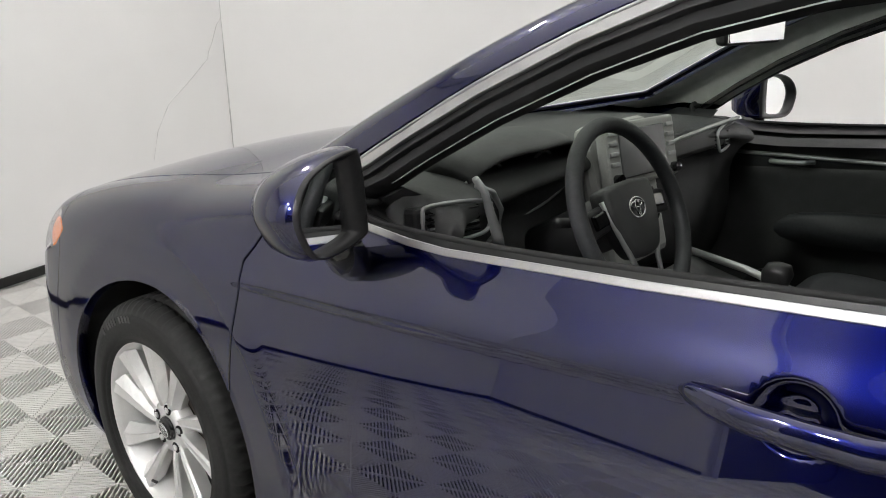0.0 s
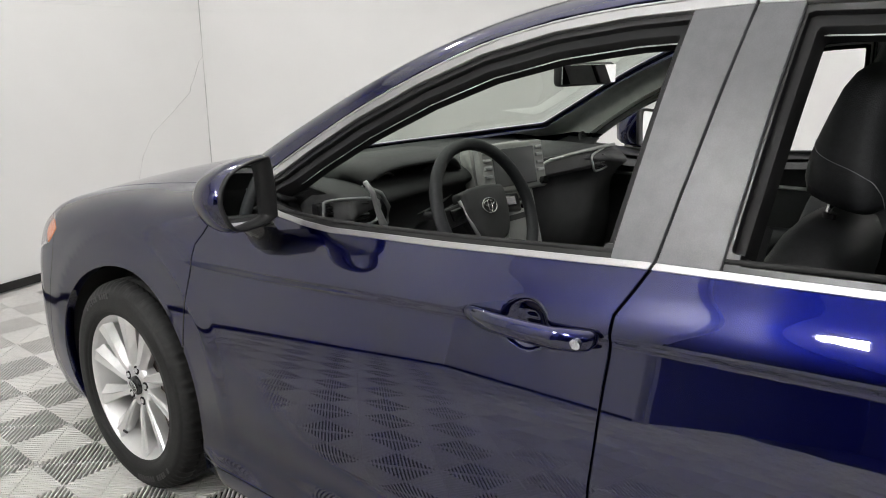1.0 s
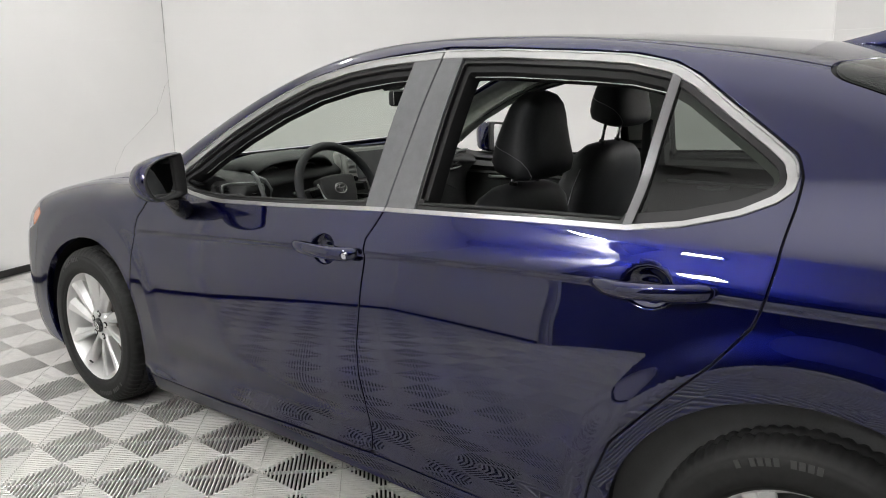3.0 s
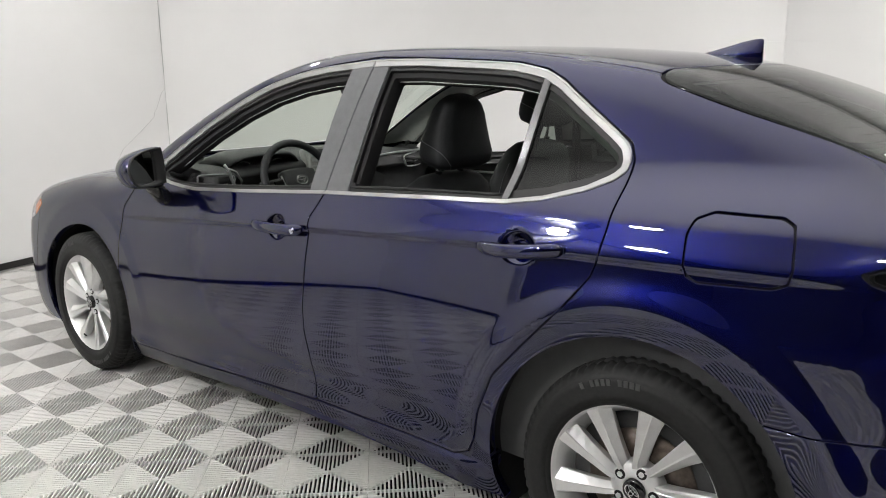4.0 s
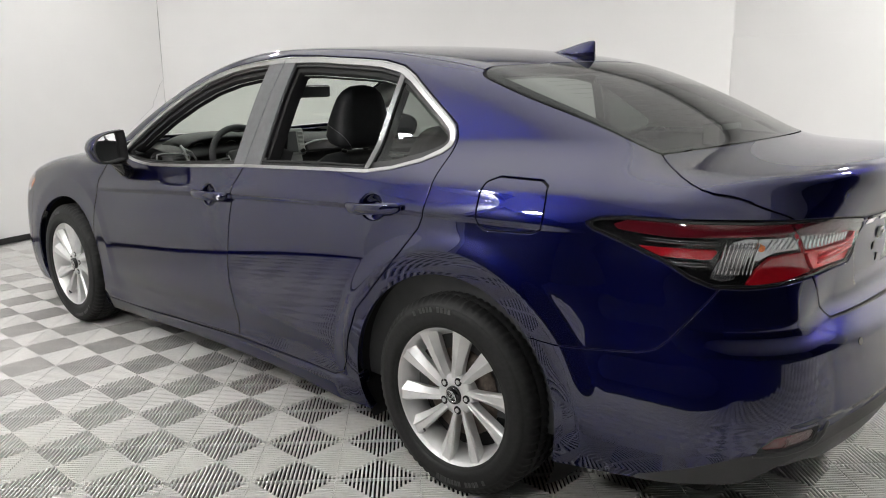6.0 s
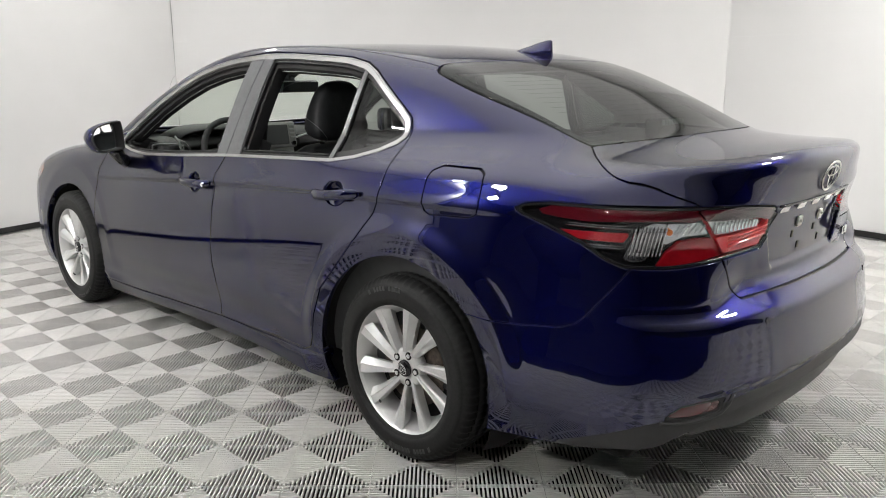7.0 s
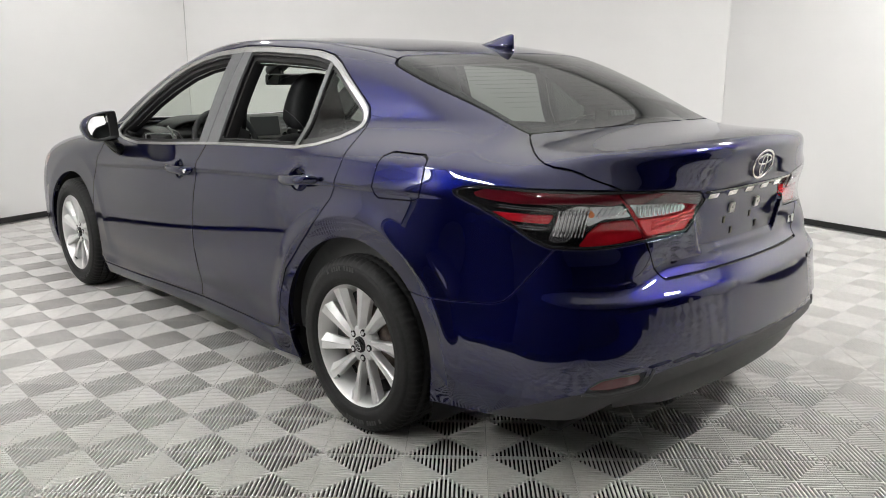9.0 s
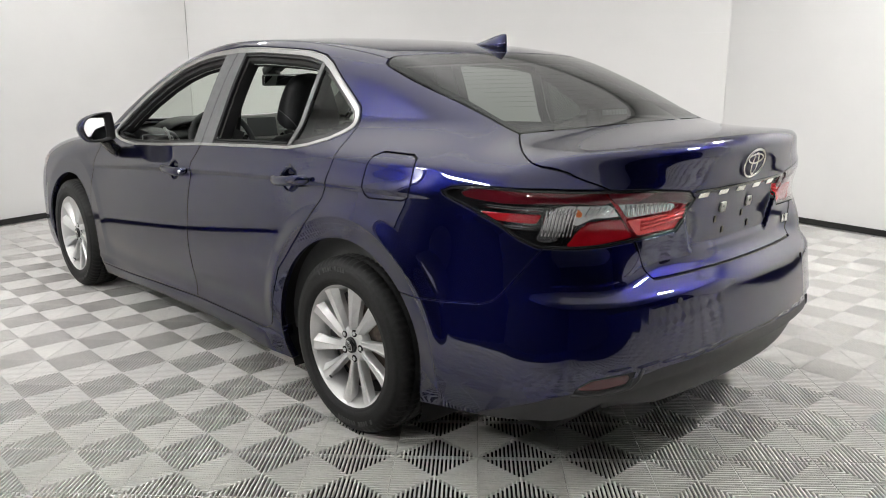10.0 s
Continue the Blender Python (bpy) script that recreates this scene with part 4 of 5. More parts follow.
def build_wheel():
    """A wheel about the origin, its face towards -x."""
    wheel = new("wheel")
    tread = [(-.088, .2285), (-.099, .2325), (-.1035, .2400), (-.1035, .2435), (-.1065, .2445), (-.107, .262), (-.1055, .286), (-.1035, .3005), (-.1012, .3015), (-.099, .308), (-.091, .321), (-.078, .330), (-.058, .3335), (-.052, .3335), (-.051, .327), (-.043, .327), (-.042, .3345), (-.006, .335), (-.005, .328), (.005, .328), (.006, .335),
             (.042, .3345), (.043, .327), (.051, .327), (.052, .3335), (.078, .330), (.095, .315), (.105, .28), (.100, .245), (.09, .2285)]
    notch = {9: -.001, 10: -.005, 11: -.008, 12: -.009, 13: -.008, 16: -.006, 17: -.006, 20: -.006, 21: -.006, 24: -.006, 25: -.007}
    part("tyre", revolve(tread, 216, lambda k, i: notch.get(k, 0) if i % 3 == (0 if k < 15 else 1) else 0), RUBBER, wheel, "black rubber road tyre", True)
    for r0, t0, n in ((.292, 24, 11), (.288, 200, 14)):
        for k in range(n):
            if k in (1, 6):
                continue
            t = math.radians(t0 + k * 3.1)
            at = Matrix.Translation((-.1058, r0 * math.cos(t), r0 * math.sin(t))) @ Matrix.Rotation(t - math.pi / 2, 4, "X")
            part("print_bar", block((.0016, .011, .017), at, 0), BAR, wheel, "raised grey print bar")
    rim = [(-.083, .222), (-.088, .2255), (-.0965, .2325), (-.097, .2365), (-.088, .2375), (-.080, .2305), (-.066, .2200), (-.02, .203), (.06, .203), (.085, .228), (.085, .222), (.055, .196), (-.03, .196), (-.062, .212), (-.083, .222)]
    part("rim", revolve(rim, 96), ALLOY, wheel, "silver alloy rim", True)
    # one blade: radius, half width, sideways shift, height of the ridge
    blade = [(.046, .0110, -.002, -.060), (.060, .0140, .000, -.070), (.085, .0160, .004, -.0755), (.115, .0185, .009, -.078), (.150, .0230, .015, -.081), (.185, .0285, .022, -.084), (.210, .0330, .028, -.087), (.2290, .0365, .033, -.090)]
    for k in range(10):
        pair = math.radians(1.5 if k % 2 else -1.5)
        turn = Matrix.Rotation(2 * math.pi * k / 10 + pair, 4, "X")
        rings = []
        for r, w, s, h in blade:
            rings.append([turn @ Vector((q[0], -q[1], q[2])) for q in ((h + .040, s - w * .80, r), (h + .006, s - w, r), (h, s - w * .82, r), (h + .0035, s - w * .05, r), (h + .0015, s + w * .12, r), (h + .020, s + w, r), (h + .042, s + w * .80, r))])
        part("spoke", loft(rings), ALLOY, wheel)
    part("hub", revolve([(-.030, .074), (-.058, .071), (-.066, .066), (-.068, .036), (-.068, .0315), (-.064, .0305)], 40), ALLOY, wheel, "", True)
    part("hub_cap", revolve([(-.060, .0305), (-.074, .030), (-.0775, .027), (-.0785, .0)], 36), GLOSSY, wheel, "black hub cap", True)
    badge(.021, .0145, frame_at(Vector((-.0782, 0, 0)), (-1, 0, 0)), "cap_badge", wheel, r=.0016)
    for k in range(5):
        t = math.radians(72 * k + 18)
        y, z = .0515 * math.sin(t), .0515 * math.cos(t)
        # near-black disc just proud of the hub paints the shade of a lug recess
        part("lug_pocket", rod((-.050, y, z), (-.0688, y, z), .0140, 20), WELL, wheel)
        part("lug_nut", rod((-.045, y, z), (-.0715, y, z), .0080, 6), ALLOY, wheel)
    part("brake_disc", revolve([(-.015, .06), (-.028, .075), (-.028, .148), (-.014, .148), (-.014, .06)], 48), BRAKE, wheel, "brown-grey iron brake disc", True)
    # near-black disc added behind the spokes to stand in for shade in the gaps
    part("dust_shield", revolve([(-.010, .03), (-.012, .190), (.0, .195)], 40), WELL, wheel, "dark disc added to black out the gaps between spokes", True)
    part("valve", rod((-.075, .0, -.206), (-.088, .0, -.190), .004, 8), BLACK, wheel)
    return wheel


wheel = build_wheel()
wheel.parent = CAR
for k, (x, y, turn, spin) in enumerate(((-.812, 0, 0, 38), (-.812, 2.825, 0, 25), (.812, 0, 180, 50), (.812, 2.825, 180, 70))):
    m = pose(x, y, .3342) @ pose(0, 0, 0, 0, 0, turn) @ pose(0, 0, 0, spin)
    one = wheel if k == 0 else copy_thing(wheel, m)
    one.matrix_basis = m

# ---- door handles with their hollows ----
CUPS = {"front_door": (1.383, .859, .056, .050), "rear_door": (.361, .915, .064, .050)}
for name, (y0, z0, a_, b_) in CUPS.items():
    rho = lambda v: np.sqrt(((v[:, 1] - y0) / a_) ** 2 + ((v[:, 2] - z0) / b_) ** 2)
    for ob in [o for o in CAR.children if o.name.split(".")[0] == name]:
        me, sgn = ob.data, 1
        co = np.empty(len(me.vertices) * 3, np.float32)
        me.vertices.foreach_get("co", co)
        co = co.reshape(-1, 3)
        r_ = rho(co)
        sink = lambda y, z: .032 * ease(1 - np.sqrt(((y - y0) / a_) ** 2 + ((z - z0) / b_) ** 2), 0, .75)
        inward = np.where(co[:, 0] < 0, 1.0, -1.0) * sink(co[:, 1], co[:, 2]) * (np.abs(co[:, 0]) > .80)
        dy = (sink(co[:, 1] + 1e-4, co[:, 2]) - sink(co[:, 1] - 1e-4, co[:, 2])) / 2e-4
        dz = (sink(co[:, 1], co[:, 2] + 1e-4) - sink(co[:, 1], co[:, 2] - 1e-4)) / 2e-4
        co[:, 0] += inward
        me.vertices.foreach_set("co", co.ravel())
        me.update()
        hollow = np.abs(inward) > 1e-7
        bent = lambda i, s_: s_ if not hollow[i] or abs(s_[0]) < .2 else tuple(Vector((math.copysign(1, s_[0]), s_[1] / abs(s_[0]) + float(dy[i]), s_[2] / abs(s_[0]) + float(dz[i]))).normalized())
        me.normals_split_custom_set([bent(l.vertex_index, s_) for l, s_ in zip(me.loops, SHADE[name + (".left" if co[:, 0].mean() < 0 else ".right")])])
        flip = 1 if co[:, 0].mean() < 0 else -1
        front, back = (1.520, .858), (1.232, .870)
        if name == "rear_door":
            front, back = (.497, .907), (.212, .926)
        rings = []
        for u, w, h, t in ((0, .004, .003, .0), (.05, .013, .009, .004), (.16, .0175, .011, .018), (.32, .0185, .011, .028), (.55, .019, .011, .031), (.75, .0195, .0115, .030), (.90, .020, .013, .022), (.97, .017, .012, .014), (1.0, .008, .006, .008)):
            y, z = front[0] + (back[0] - front[0]) * u, front[1] + (back[1] - front[1]) * u
            q, nn = on_flank(y, z)
            up = Vector((0, 0, 1))
            rings.append([Vector(((c.x) * flip, c.y, c.z)) for c in [q + nn * (t + h * math.cos(g)) + up * w * math.sin(g) for g in np.linspace(0, 2 * math.pi, 15)[:-1]]])
        handle = part("door_handle", loft(rings), PAINT, ob, "body-coloured pull handle", True)
        if name == "front_door" and flip == 1:
            q, nn = on_flank(1.258, .8695)
            part("keyhole_cap", rod(q + nn * .028, q + nn * .037, .0095, 20), BRIGHT, ob, "round key lock")

# ---- mirrors on the doors ----
def build_mirror(flip, door):
    body = new("side_mirror")
    body.parent = CAR
    tagged(body, "blue door mirror with a black rim")
    # face outline about its centre: along the car's width (outwards +) and up
    outline = [(-.088, .062), (-.092, -.046), (-.077, -.068), (.02, -.075), (.067, -.060), (.092, -.016), (.090, .016), (.063, .048), (.01, .067), (-.063, .075)]
    smooth = round_path(outline, 5)
    back = Vector((.27, -.95, .06)).normalized()
    back.x *= flip
    at = frame_at(Vector((-.975 * flip, 2.05, 1.030)), back)
    ring = lambda k, d_, dx=0.0: [at @ Vector(((q[0] * k + dx) * (-1 if flip == 1 else 1), q[1] * k, d_)) for q in smooth]
    inset = lambda d_: [at @ Vector(((q[0] * .76 + .014) * (-1 if flip == 1 else 1), q[1] * .84, d_)) for q in smooth]
    part("housing", loft([ring(1.0, .0), ring(1.045, -.012), ring(1.03, -.042, -.004), ring(.92, -.080, -.010), ring(.70, -.112, -.020), ring(.34, -.132, -.030), ring(.02, -.138, -.032)], caps=False), PAINT, body, "blue painted shell", True)
    part("rim", loft([ring(1.0, -.004), ring(1.005, .008), ring(.95, .010), inset(.0), inset(-.014)], caps=False), BLACK, body, "black plastic rim", True)
    part("mirror_glass", loft([inset(-.014), inset(-.010)]), MIRROR, body, "mirror glass")
    low = [at @ Vector((.055 * (1 if flip == 1 else -1), -.060, -.05)), Vector((-.915 * flip, 2.10, .945)), Vector((-.875 * flip, 2.125, .905)), Vector((-.845 * flip, 2.14, .885))]
    part("arm", tube([low[0]] + low[1:], .040, 14, flat=.75), GLOSSY, body, "gloss black foot", True)
    return body


for flip in (1, -1):
    build_mirror(flip, None)

# ---- headlamps ----
for side in ("left", "right"):
    lamp_ = skin("headlight", A, HEAD, HOUSING, CAR, "headlamp corner with an orange side reflector", side, -.015, 0)
    skin("cover_lens", A, HEAD, LENS, lamp_, "clear lens", side, -.001, 0)
    amber, _ = split(HEAD, flank([(3.31, .74), (3.33, .785), (3.42, .785), (3.40, .70), (3.36, .70)]))
    skin("side_reflector", A, amber, AMBER, lamp_, "orange side reflector", side, -.006, .01)

# thin black strip along the foot of the hood glass and belt weatherstrips
for flip in (1, -1):
    line = []
    for y in np.linspace(2.17, .46, 50):
        q, nn = on_flank(y, float(BELT(y)) + .016)
        line.append(Vector((flip * (q.x + .010), q.y, q.z)))
    part("belt_strip", tube(line, .0055, 8), SEAL, CAR, "black belt weatherstrip", True)

# ---- cabin ----
def slab(profile, x0, x1, bm=None, steps=1, shape=None):
    """A profile in y, z swept along x; shape(u) gives a shift in y, z."""
    rings = []
    for i in range(steps + 1):
        u = i / steps
        dy, dz = shape(u) if shape else (0, 0)
        rings.append([Vector((x0 + (x1 - x0) * u, y + dy, z + dz)) for y, z in profile])
    return loft(rings, bm=bm)


dash = new("dashboard")
dash.parent = CAR
tagged(dash, "dark soft-touch dashboard with silver trim")
dash.location.y = .10
TOP = round_path([(2.46, .985), (2.36, 1.003), (2.20, 1.010), (2.08, 1.004), (2.015, .985), (1.995, .955), (2.03, .925), (2.06, .86), (2.06, .70), (2.12, .56), (2.30, .50), (2.46, .60)], 4)
part("pad", slab(TOP, -.70, .70, steps=24, shape=lambda u: (-.05 * (2 * u - 1) ** 2 - .03 * (abs(2 * u - 1) > .98), -.03 * (2 * u - 1) ** 4)), DASH, dash, "dark grey padded top", True)
HOOD_C = round_path([(2.26, .98), (2.18, 1.045), (2.06, 1.062), (1.975, 1.048), (1.965, 1.030), (2.05, 1.02), (2.10, .98), (2.16, .93)], 4)
part("binnacle", slab(HOOD_C, -.56, -.165, steps=12, shape=lambda u: (.05 * (2 * u - 1) ** 2, -.045 * (2 * u - 1) ** 4)), DASH, dash, "instrument hood", True)
part("cluster", block((.34, .03, .13), pose(-.36, 2.075, .955, -15), .02), SCREEN, dash, "dark instrument cluster")
for x in (-.455, -.265):
    part("gauge_ring", tube([Vector((x + .052 * math.cos(t), 2.052 - .014 * math.sin(t), .955 + .052 * math.sin(t))) for t in np.linspace(0, 2 * math.pi, 31)[:-1]], .0035, 6, True), SILVER, dash, "silver gauge ring", True)
# side vent, round corner vent and the silver blade beside the wheel
for flip in (-1, 1):
    vent = part("vent", block((.145, .05, .062), pose(flip * .655, 2.005, .935, -8, 0, flip * 14), .010), BLACK, dash, "black air vent with fins")
    for k in range(4):
        part("fin", block((.115, .010, .0035), pose(flip * .655, 1.976, .915 + k * .0135, -8, 0, flip * 14), .001), SILVER if k == 1 else BLACK, vent)
    corner = [Vector((flip * (.735 + .035 * math.cos(t)), 2.115 + .035 * math.sin(t) * .4, .992 + .022 * math.sin(t))) for t in np.linspace(0, 2 * math.pi, 25)[:-1]]
    part("demister", tube(corner, .008, 8, True), DASH, dash, "small corner vent", True)
    for k in range(5):
        part("fin", block((.004, .02, .036), pose(flip * (.712 + k * .012), 2.115, .992, -20), .001), BLACK, dash)
part("blade", tube([(-.615, 1.955, 1.012), (-.600, 1.945, .985), (-.592, 1.940, .95), (-.575, 1.935, .90), (-.560, 1.94, .86)], .014, 10, flat=.5), SILVER, dash, "silver trim blade", True)
part("blade", tube([(-.60, 1.965, .995), (-.555, 1.96, .975), (-.528, 1.96, .935), (-.535, 1.96, .895), (-.565, 1.965, .872)], .006, 8), SILVER, dash, "silver trim curve", True)
part("blade", tube([(.10, 1.985, .86), (.16, 1.965, .955), (.24, 1.955, .975), (.45, 1.955, .985), (.70, 1.97, .985)], .006, 8), SILVER, dash, "silver trim curve", True)
part("fascia", block((.52, .03, .07), pose(.45, 1.985, .945, -12), .012), BLACK, dash, "black fascia band")
for flip, w in ((-1, .150), (1, .175)):
    x0 = .655 if flip < 0 else .60
    at = pose(flip * x0, 1.968, .938, -8, 0, flip * 12)
    ring = [(-w / 2, .026), (w / 2 - .02, .036), (w / 2, .020), (w / 2 - .012, -.030), (-w / 2 + .02, -.034), (-w / 2 - .006, -.010)]
    part("vent_surround", tube([at @ Vector((flip * q[0], 0, q[1])) for q in round_path(ring, 4)], .0042, 8, True), SILVER, dash, "silver vent surround", True)
    for k in range(5):
        part("louvre", block((w - .03, .014, .003), at @ pose(0, .012, -.024 + k * .0115, 18), .001), GLOSSY, dash)
    part("vent_tab", block((.012, .016, .022), at @ pose(flip * .02, -.004, 0), .003), SILVER, dash, "silver vent tab")
part("gauge_rim", tube([Vector((-.36 + .215 * math.cos(t), 2.03 - .02 * math.sin(t), .955 + .085 * math.sin(t))) for t in np.linspace(0, 2 * math.pi, 49)[:-1]], .0035, 6, True), SILVER, dash, "thin silver line round the instruments", True)
# centre stack
part("centre_panel", block((.30, .05, .36), pose(.012, 1.985, .87, -14), .02), BEZEL, dash, "grey centre panel")
unit = part("display", block((.285, .03, .150), pose(-.01, 1.938, .982, -12, 0, -7), .008), BEZEL, dash, "grey bezel with a dark display")
part("glass", block((.185, .006, .114), pose(-.01, 1.938, .982, -12, 0, -7) @ pose(0, -.016, 0), .003), SCREEN, unit, "dark glossy screen")
for sx in (-1, 1):
    for k in range(4):
        part("button", block((.030, .008, .010), pose(-.01, 1.938, .982, -12, 0, -7) @ pose(sx * .117, -.016, .052 - k * .024), .002), SILVER, unit)
    part("knob", rod(pose(-.01, 1.938, .982, -12, 0, -7) @ Vector((sx * .117, 0, -.055)), pose(-.01, 1.938, .982, -12, 0, -7) @ Vector((sx * .117, -.032, -.055)), .012, 20), GLOSSY, unit, "black knob")
part("tray", block((.22, .03, .035), pose(.012, 1.965, .852, -14), .006), GLOSSY, dash, "gloss black slot")
for k in range(3):
    part("climate_panel", block((.22, .02, .022), pose(.012, 1.955 + k * .007, .815 - k * .030, -14), .004), BLACK if k != 1 else SILVER, dash)
for sx in (-1, 1):
    part("knob", rod((.012 + sx * .095, 1.965, .80), (.012 + sx * .095, 1.935, .794), .016, 20), GLOSSY, dash, "black knob")
# console between the seats
CONS = round_path([(1.95, .70), (1.85, .68), (1.45, .60), (1.05, .60), (.95, .56), (.95, .32), (1.4, .30), (2.0, .32), (2.05, .55)], 4)
con = part("console", slab(CONS, -.115, .115, steps=4), TRIM, CAR, "dark centre console", True)
for sx in (-1, 1):
    part("rail", tube([(sx * .118, 1.95, .72), (sx * .122, 1.80, .695), (sx * .122, 1.6, .64), (sx * .12, 1.35, .615)], .010, 8), SILVER, con, "silver console edge", True)
part("shifter", pillow([(0, .02, .03, 0, 3), (.04, .018, .026, -.004, 3), (.085, .024, .034, -.012, 2.6), (.105, .018, .026, -.014, 2.4), (.11, .008, .01, -.014, 2)], pose(0, 1.70, .655)), BLACK, con, "black gear lever", True)

# steering wheel, tilted towards the driver
steer = new("steering_wheel")
steer.parent = CAR
tagged(steer, "black leather steering wheel with a chrome badge")
at = frame_at(Vector((-.362, 1.862, .925)), (0, -math.cos(math.radians(24)), math.sin(math.radians(24))))
part("rim", tube([at @ Vector((x, y, 0)) for x, y in oval(.186, .182, 56)], .0165, 14, True, 1.0, at.to_3x3() @ Vector((0, 0, 1))), LEATHER, steer, "black leather rim", True)
HUB = round_path([(-.088, .050), (-.060, .062), (0, .066), (.060, .062), (.088, .050), (.082, -.01), (.060, -.062), (.03, -.085), (-.03, -.085), (-.060, -.062), (-.082, -.01)], 4)
part("airbag", prism([tuple(q) for q in HUB], .040, at @ pose(0, 0, -.028), .010), DASH, steer, "dark airbag cover", True)
badge(.029, .020, at @ pose(0, .008, .010), "badge", steer, r=.0024)
for sx in (-1, 1):
    part("spoke", block((.085, .052, .018), at @ pose(sx * .120, .005, -.016, 0, 0, sx * -6), .006), BLACK, steer, "black spoke")
    part("switch", block((.048, .030, .010), at @ pose(sx * .112, .008, -.004, 0, 0, sx * -6), .004), GLOSSY, steer, "gloss black switches")
    part("inlay", tube([at @ Vector((sx * .090, .040, -.004)), at @ Vector((sx * .074, -.03, .0)), at @ Vector((sx * .045, -.10, -.004)), at @ Vector((sx * .040, -.168, -.008))], .0055, 8), SILVER, steer, "silver inlay", True)
part("column", rod(at @ Vector((0, 0, -.03)), at @ Vector((0, -.02, -.24)), .055, 20), BLACK, steer, "black column cowl", True)
for sx in (-1, 1):
    part("stalk", rod(at @ Vector((sx * .05, .01, -.075)), at @ Vector((sx * .165, .03, -.06)), .010, 12), BLACK, steer, "column stalk", True)


# ---- seats ----
def build_seat(x, y, name, tilt=14, lift=0.0, raised=0.0):
    """A front seat: backrest with bolsters, cushion, and a headrest whose foot flares out."""
    seat = new(name)
    seat.parent = CAR
    tagged(seat, "black leather front seat with pale stitching")
    lean = pose(x, y + .02, .53 + lift, tilt)
    part("backrest", pillow([(-.02, .20, .07, .02, 3), (.06, .235, .085, .0, 3.2), (.20, .255, .088, .0, 3.6), (.33, .250, .082, .0, 3.6), (.41, .232, .076, -.004, 3.4), (.465, .200, .066, -.006, 3.2), (.495, .160, .052, -.006, 2.8), (.508, .10, .032, -.006, 2.4), (.512, .04, .014, -.006, 2)], lean, 44), LEATHER, seat, "", True)
    part("cushion", pillow([(0, .235, .25, 0, 4), (.04, .25, .268, 0, 4), (.11, .25, .265, 0, 4), (.145, .235, .25, 0, 4), (.155, .20, .21, 0, 4)], pose(x, y + .30, .36 + lift, 5), 40), LEATHER, seat, "", True)
    part("seat_base", block((.42, .46, .10), pose(x, y + .28, .32), .02), BLACK, seat, "black plastic seat base")
    crown = lean @ pose(0, .012, .545 + raised, 4)
    # half width, half depth and shift by height
    shape = [(.0, .112, .040, -.012, 3.4), (.008, .140, .062, -.018, 3.6), (.030, .154, .078, -.022, 3.6), (.065, .153, .080, -.016, 3.4), (.105, .145, .070, -.004, 3.2), (.150, .133, .060, .006, 3.0), (.190, .118, .053, .012, 2.9), (.220, .098, .044, .014, 2.7), (.240, .070, .030, .015, 2.5), (.249, .03, .013, .015, 2.2)]
    head = part("headrest", pillow(shape, crown, 44), LEATHER, seat, "black leather headrest", True)

    def on_head(z, t):
        zs, rows = [r[0] for r in shape], np.array(shape)
        a, b, c, e = (float(np.interp(z, zs, rows[:, k])) for k in (1, 2, 3, 4))
        q, r = math.cos(t), math.sin(t)
        return crown @ Vector((1.004 * a * math.copysign(abs(q) ** (2 / e), q), c + 1.004 * b * math.copysign(abs(r) ** (2 / e), r), z))

    for sx in (-1, 1):
        part("post", rod(lean @ Vector((sx * .062, .004, .47)), lean @ Vector((sx * .062, .010, .56 + raised)), .0065, 12), BRIGHT, seat, "chrome headrest post", True)
        part("collar", rod(lean @ Vector((sx * .062, .003, .505)), lean @ Vector((sx * .062, .004, .520)), .013, 14), BLACK, seat)
        # the seam swings down the side of the headrest: height against angle
        seam = [(.105, 95), (.090, 60), (.082, 30), (.078, 0), (.070, -25), (.050, -45), (.028, -58), (.006, -64)]
        thread = []
        for u in np.linspace(0, len(seam) - 1, 40):
            z, d_ = np.interp(u, range(len(seam)), [q[0] for q in seam]), np.interp(u, range(len(seam)), [q[1] for q in seam])
            thread.append(on_head(z, math.radians(d_ if sx > 0 else 180 - d_)))
        part("stitching", tube(thread, .0009, 5), THREAD, head, "pale stitching")
        part("stitching", tube([lean @ Vector((sx * w, -.02, z)) for w, z in ((.257, .15), (.258, .25), (.252, .36), (.228, .43))], .0014, 5), THREAD, seat, "pale stitching", True)
    return seat


build_seat(-.37, 1.115, "driver_seat")
build_seat(.37, 1.215, "passenger_seat", lift=.065, raised=.045)
bench = new("rear_seat")
bench.parent = CAR
tagged(bench, "black leather rear bench with headrests")
part("cushion", pillow([(0, .60, .25, 0, 6), (.05, .62, .27, 0, 6), (.14, .62, .26, 0, 5), (.17, .58, .22, 0, 5)], pose(0, .33, .36, 4), 48), LEATHER, bench, "", True)
part("backrest", pillow([(0, .60, .07, 0, 6), (.1, .62, .09, 0, 6), (.45, .60, .085, 0, 5), (.53, .55, .07, 0, 4), (.56, .48, .04, 0, 4)], pose(0, .10, .48, 22), 48), LEATHER, bench, "", True)
for x in (-.36, 0, .36):
    part("headrest", pillow([(0, .10, .04, 0, 3), (.02, .12, .05, 0, 3), (.08, .125, .052, 0, 3), (.12, .10, .042, 0, 2.6), (.135, .05, .02, 0, 2)], pose(x, -.13, 1.00, 16) @ Matrix.Diagonal((1.15, 1, .75, 1)), 28), LEATHER, bench, "", True)
shelf = part("parcel_shelf", block((1.18, .42, .03), pose(0, -.42, 1.085, 2), .008), TRIM, CAR, "dark parcel shelf")
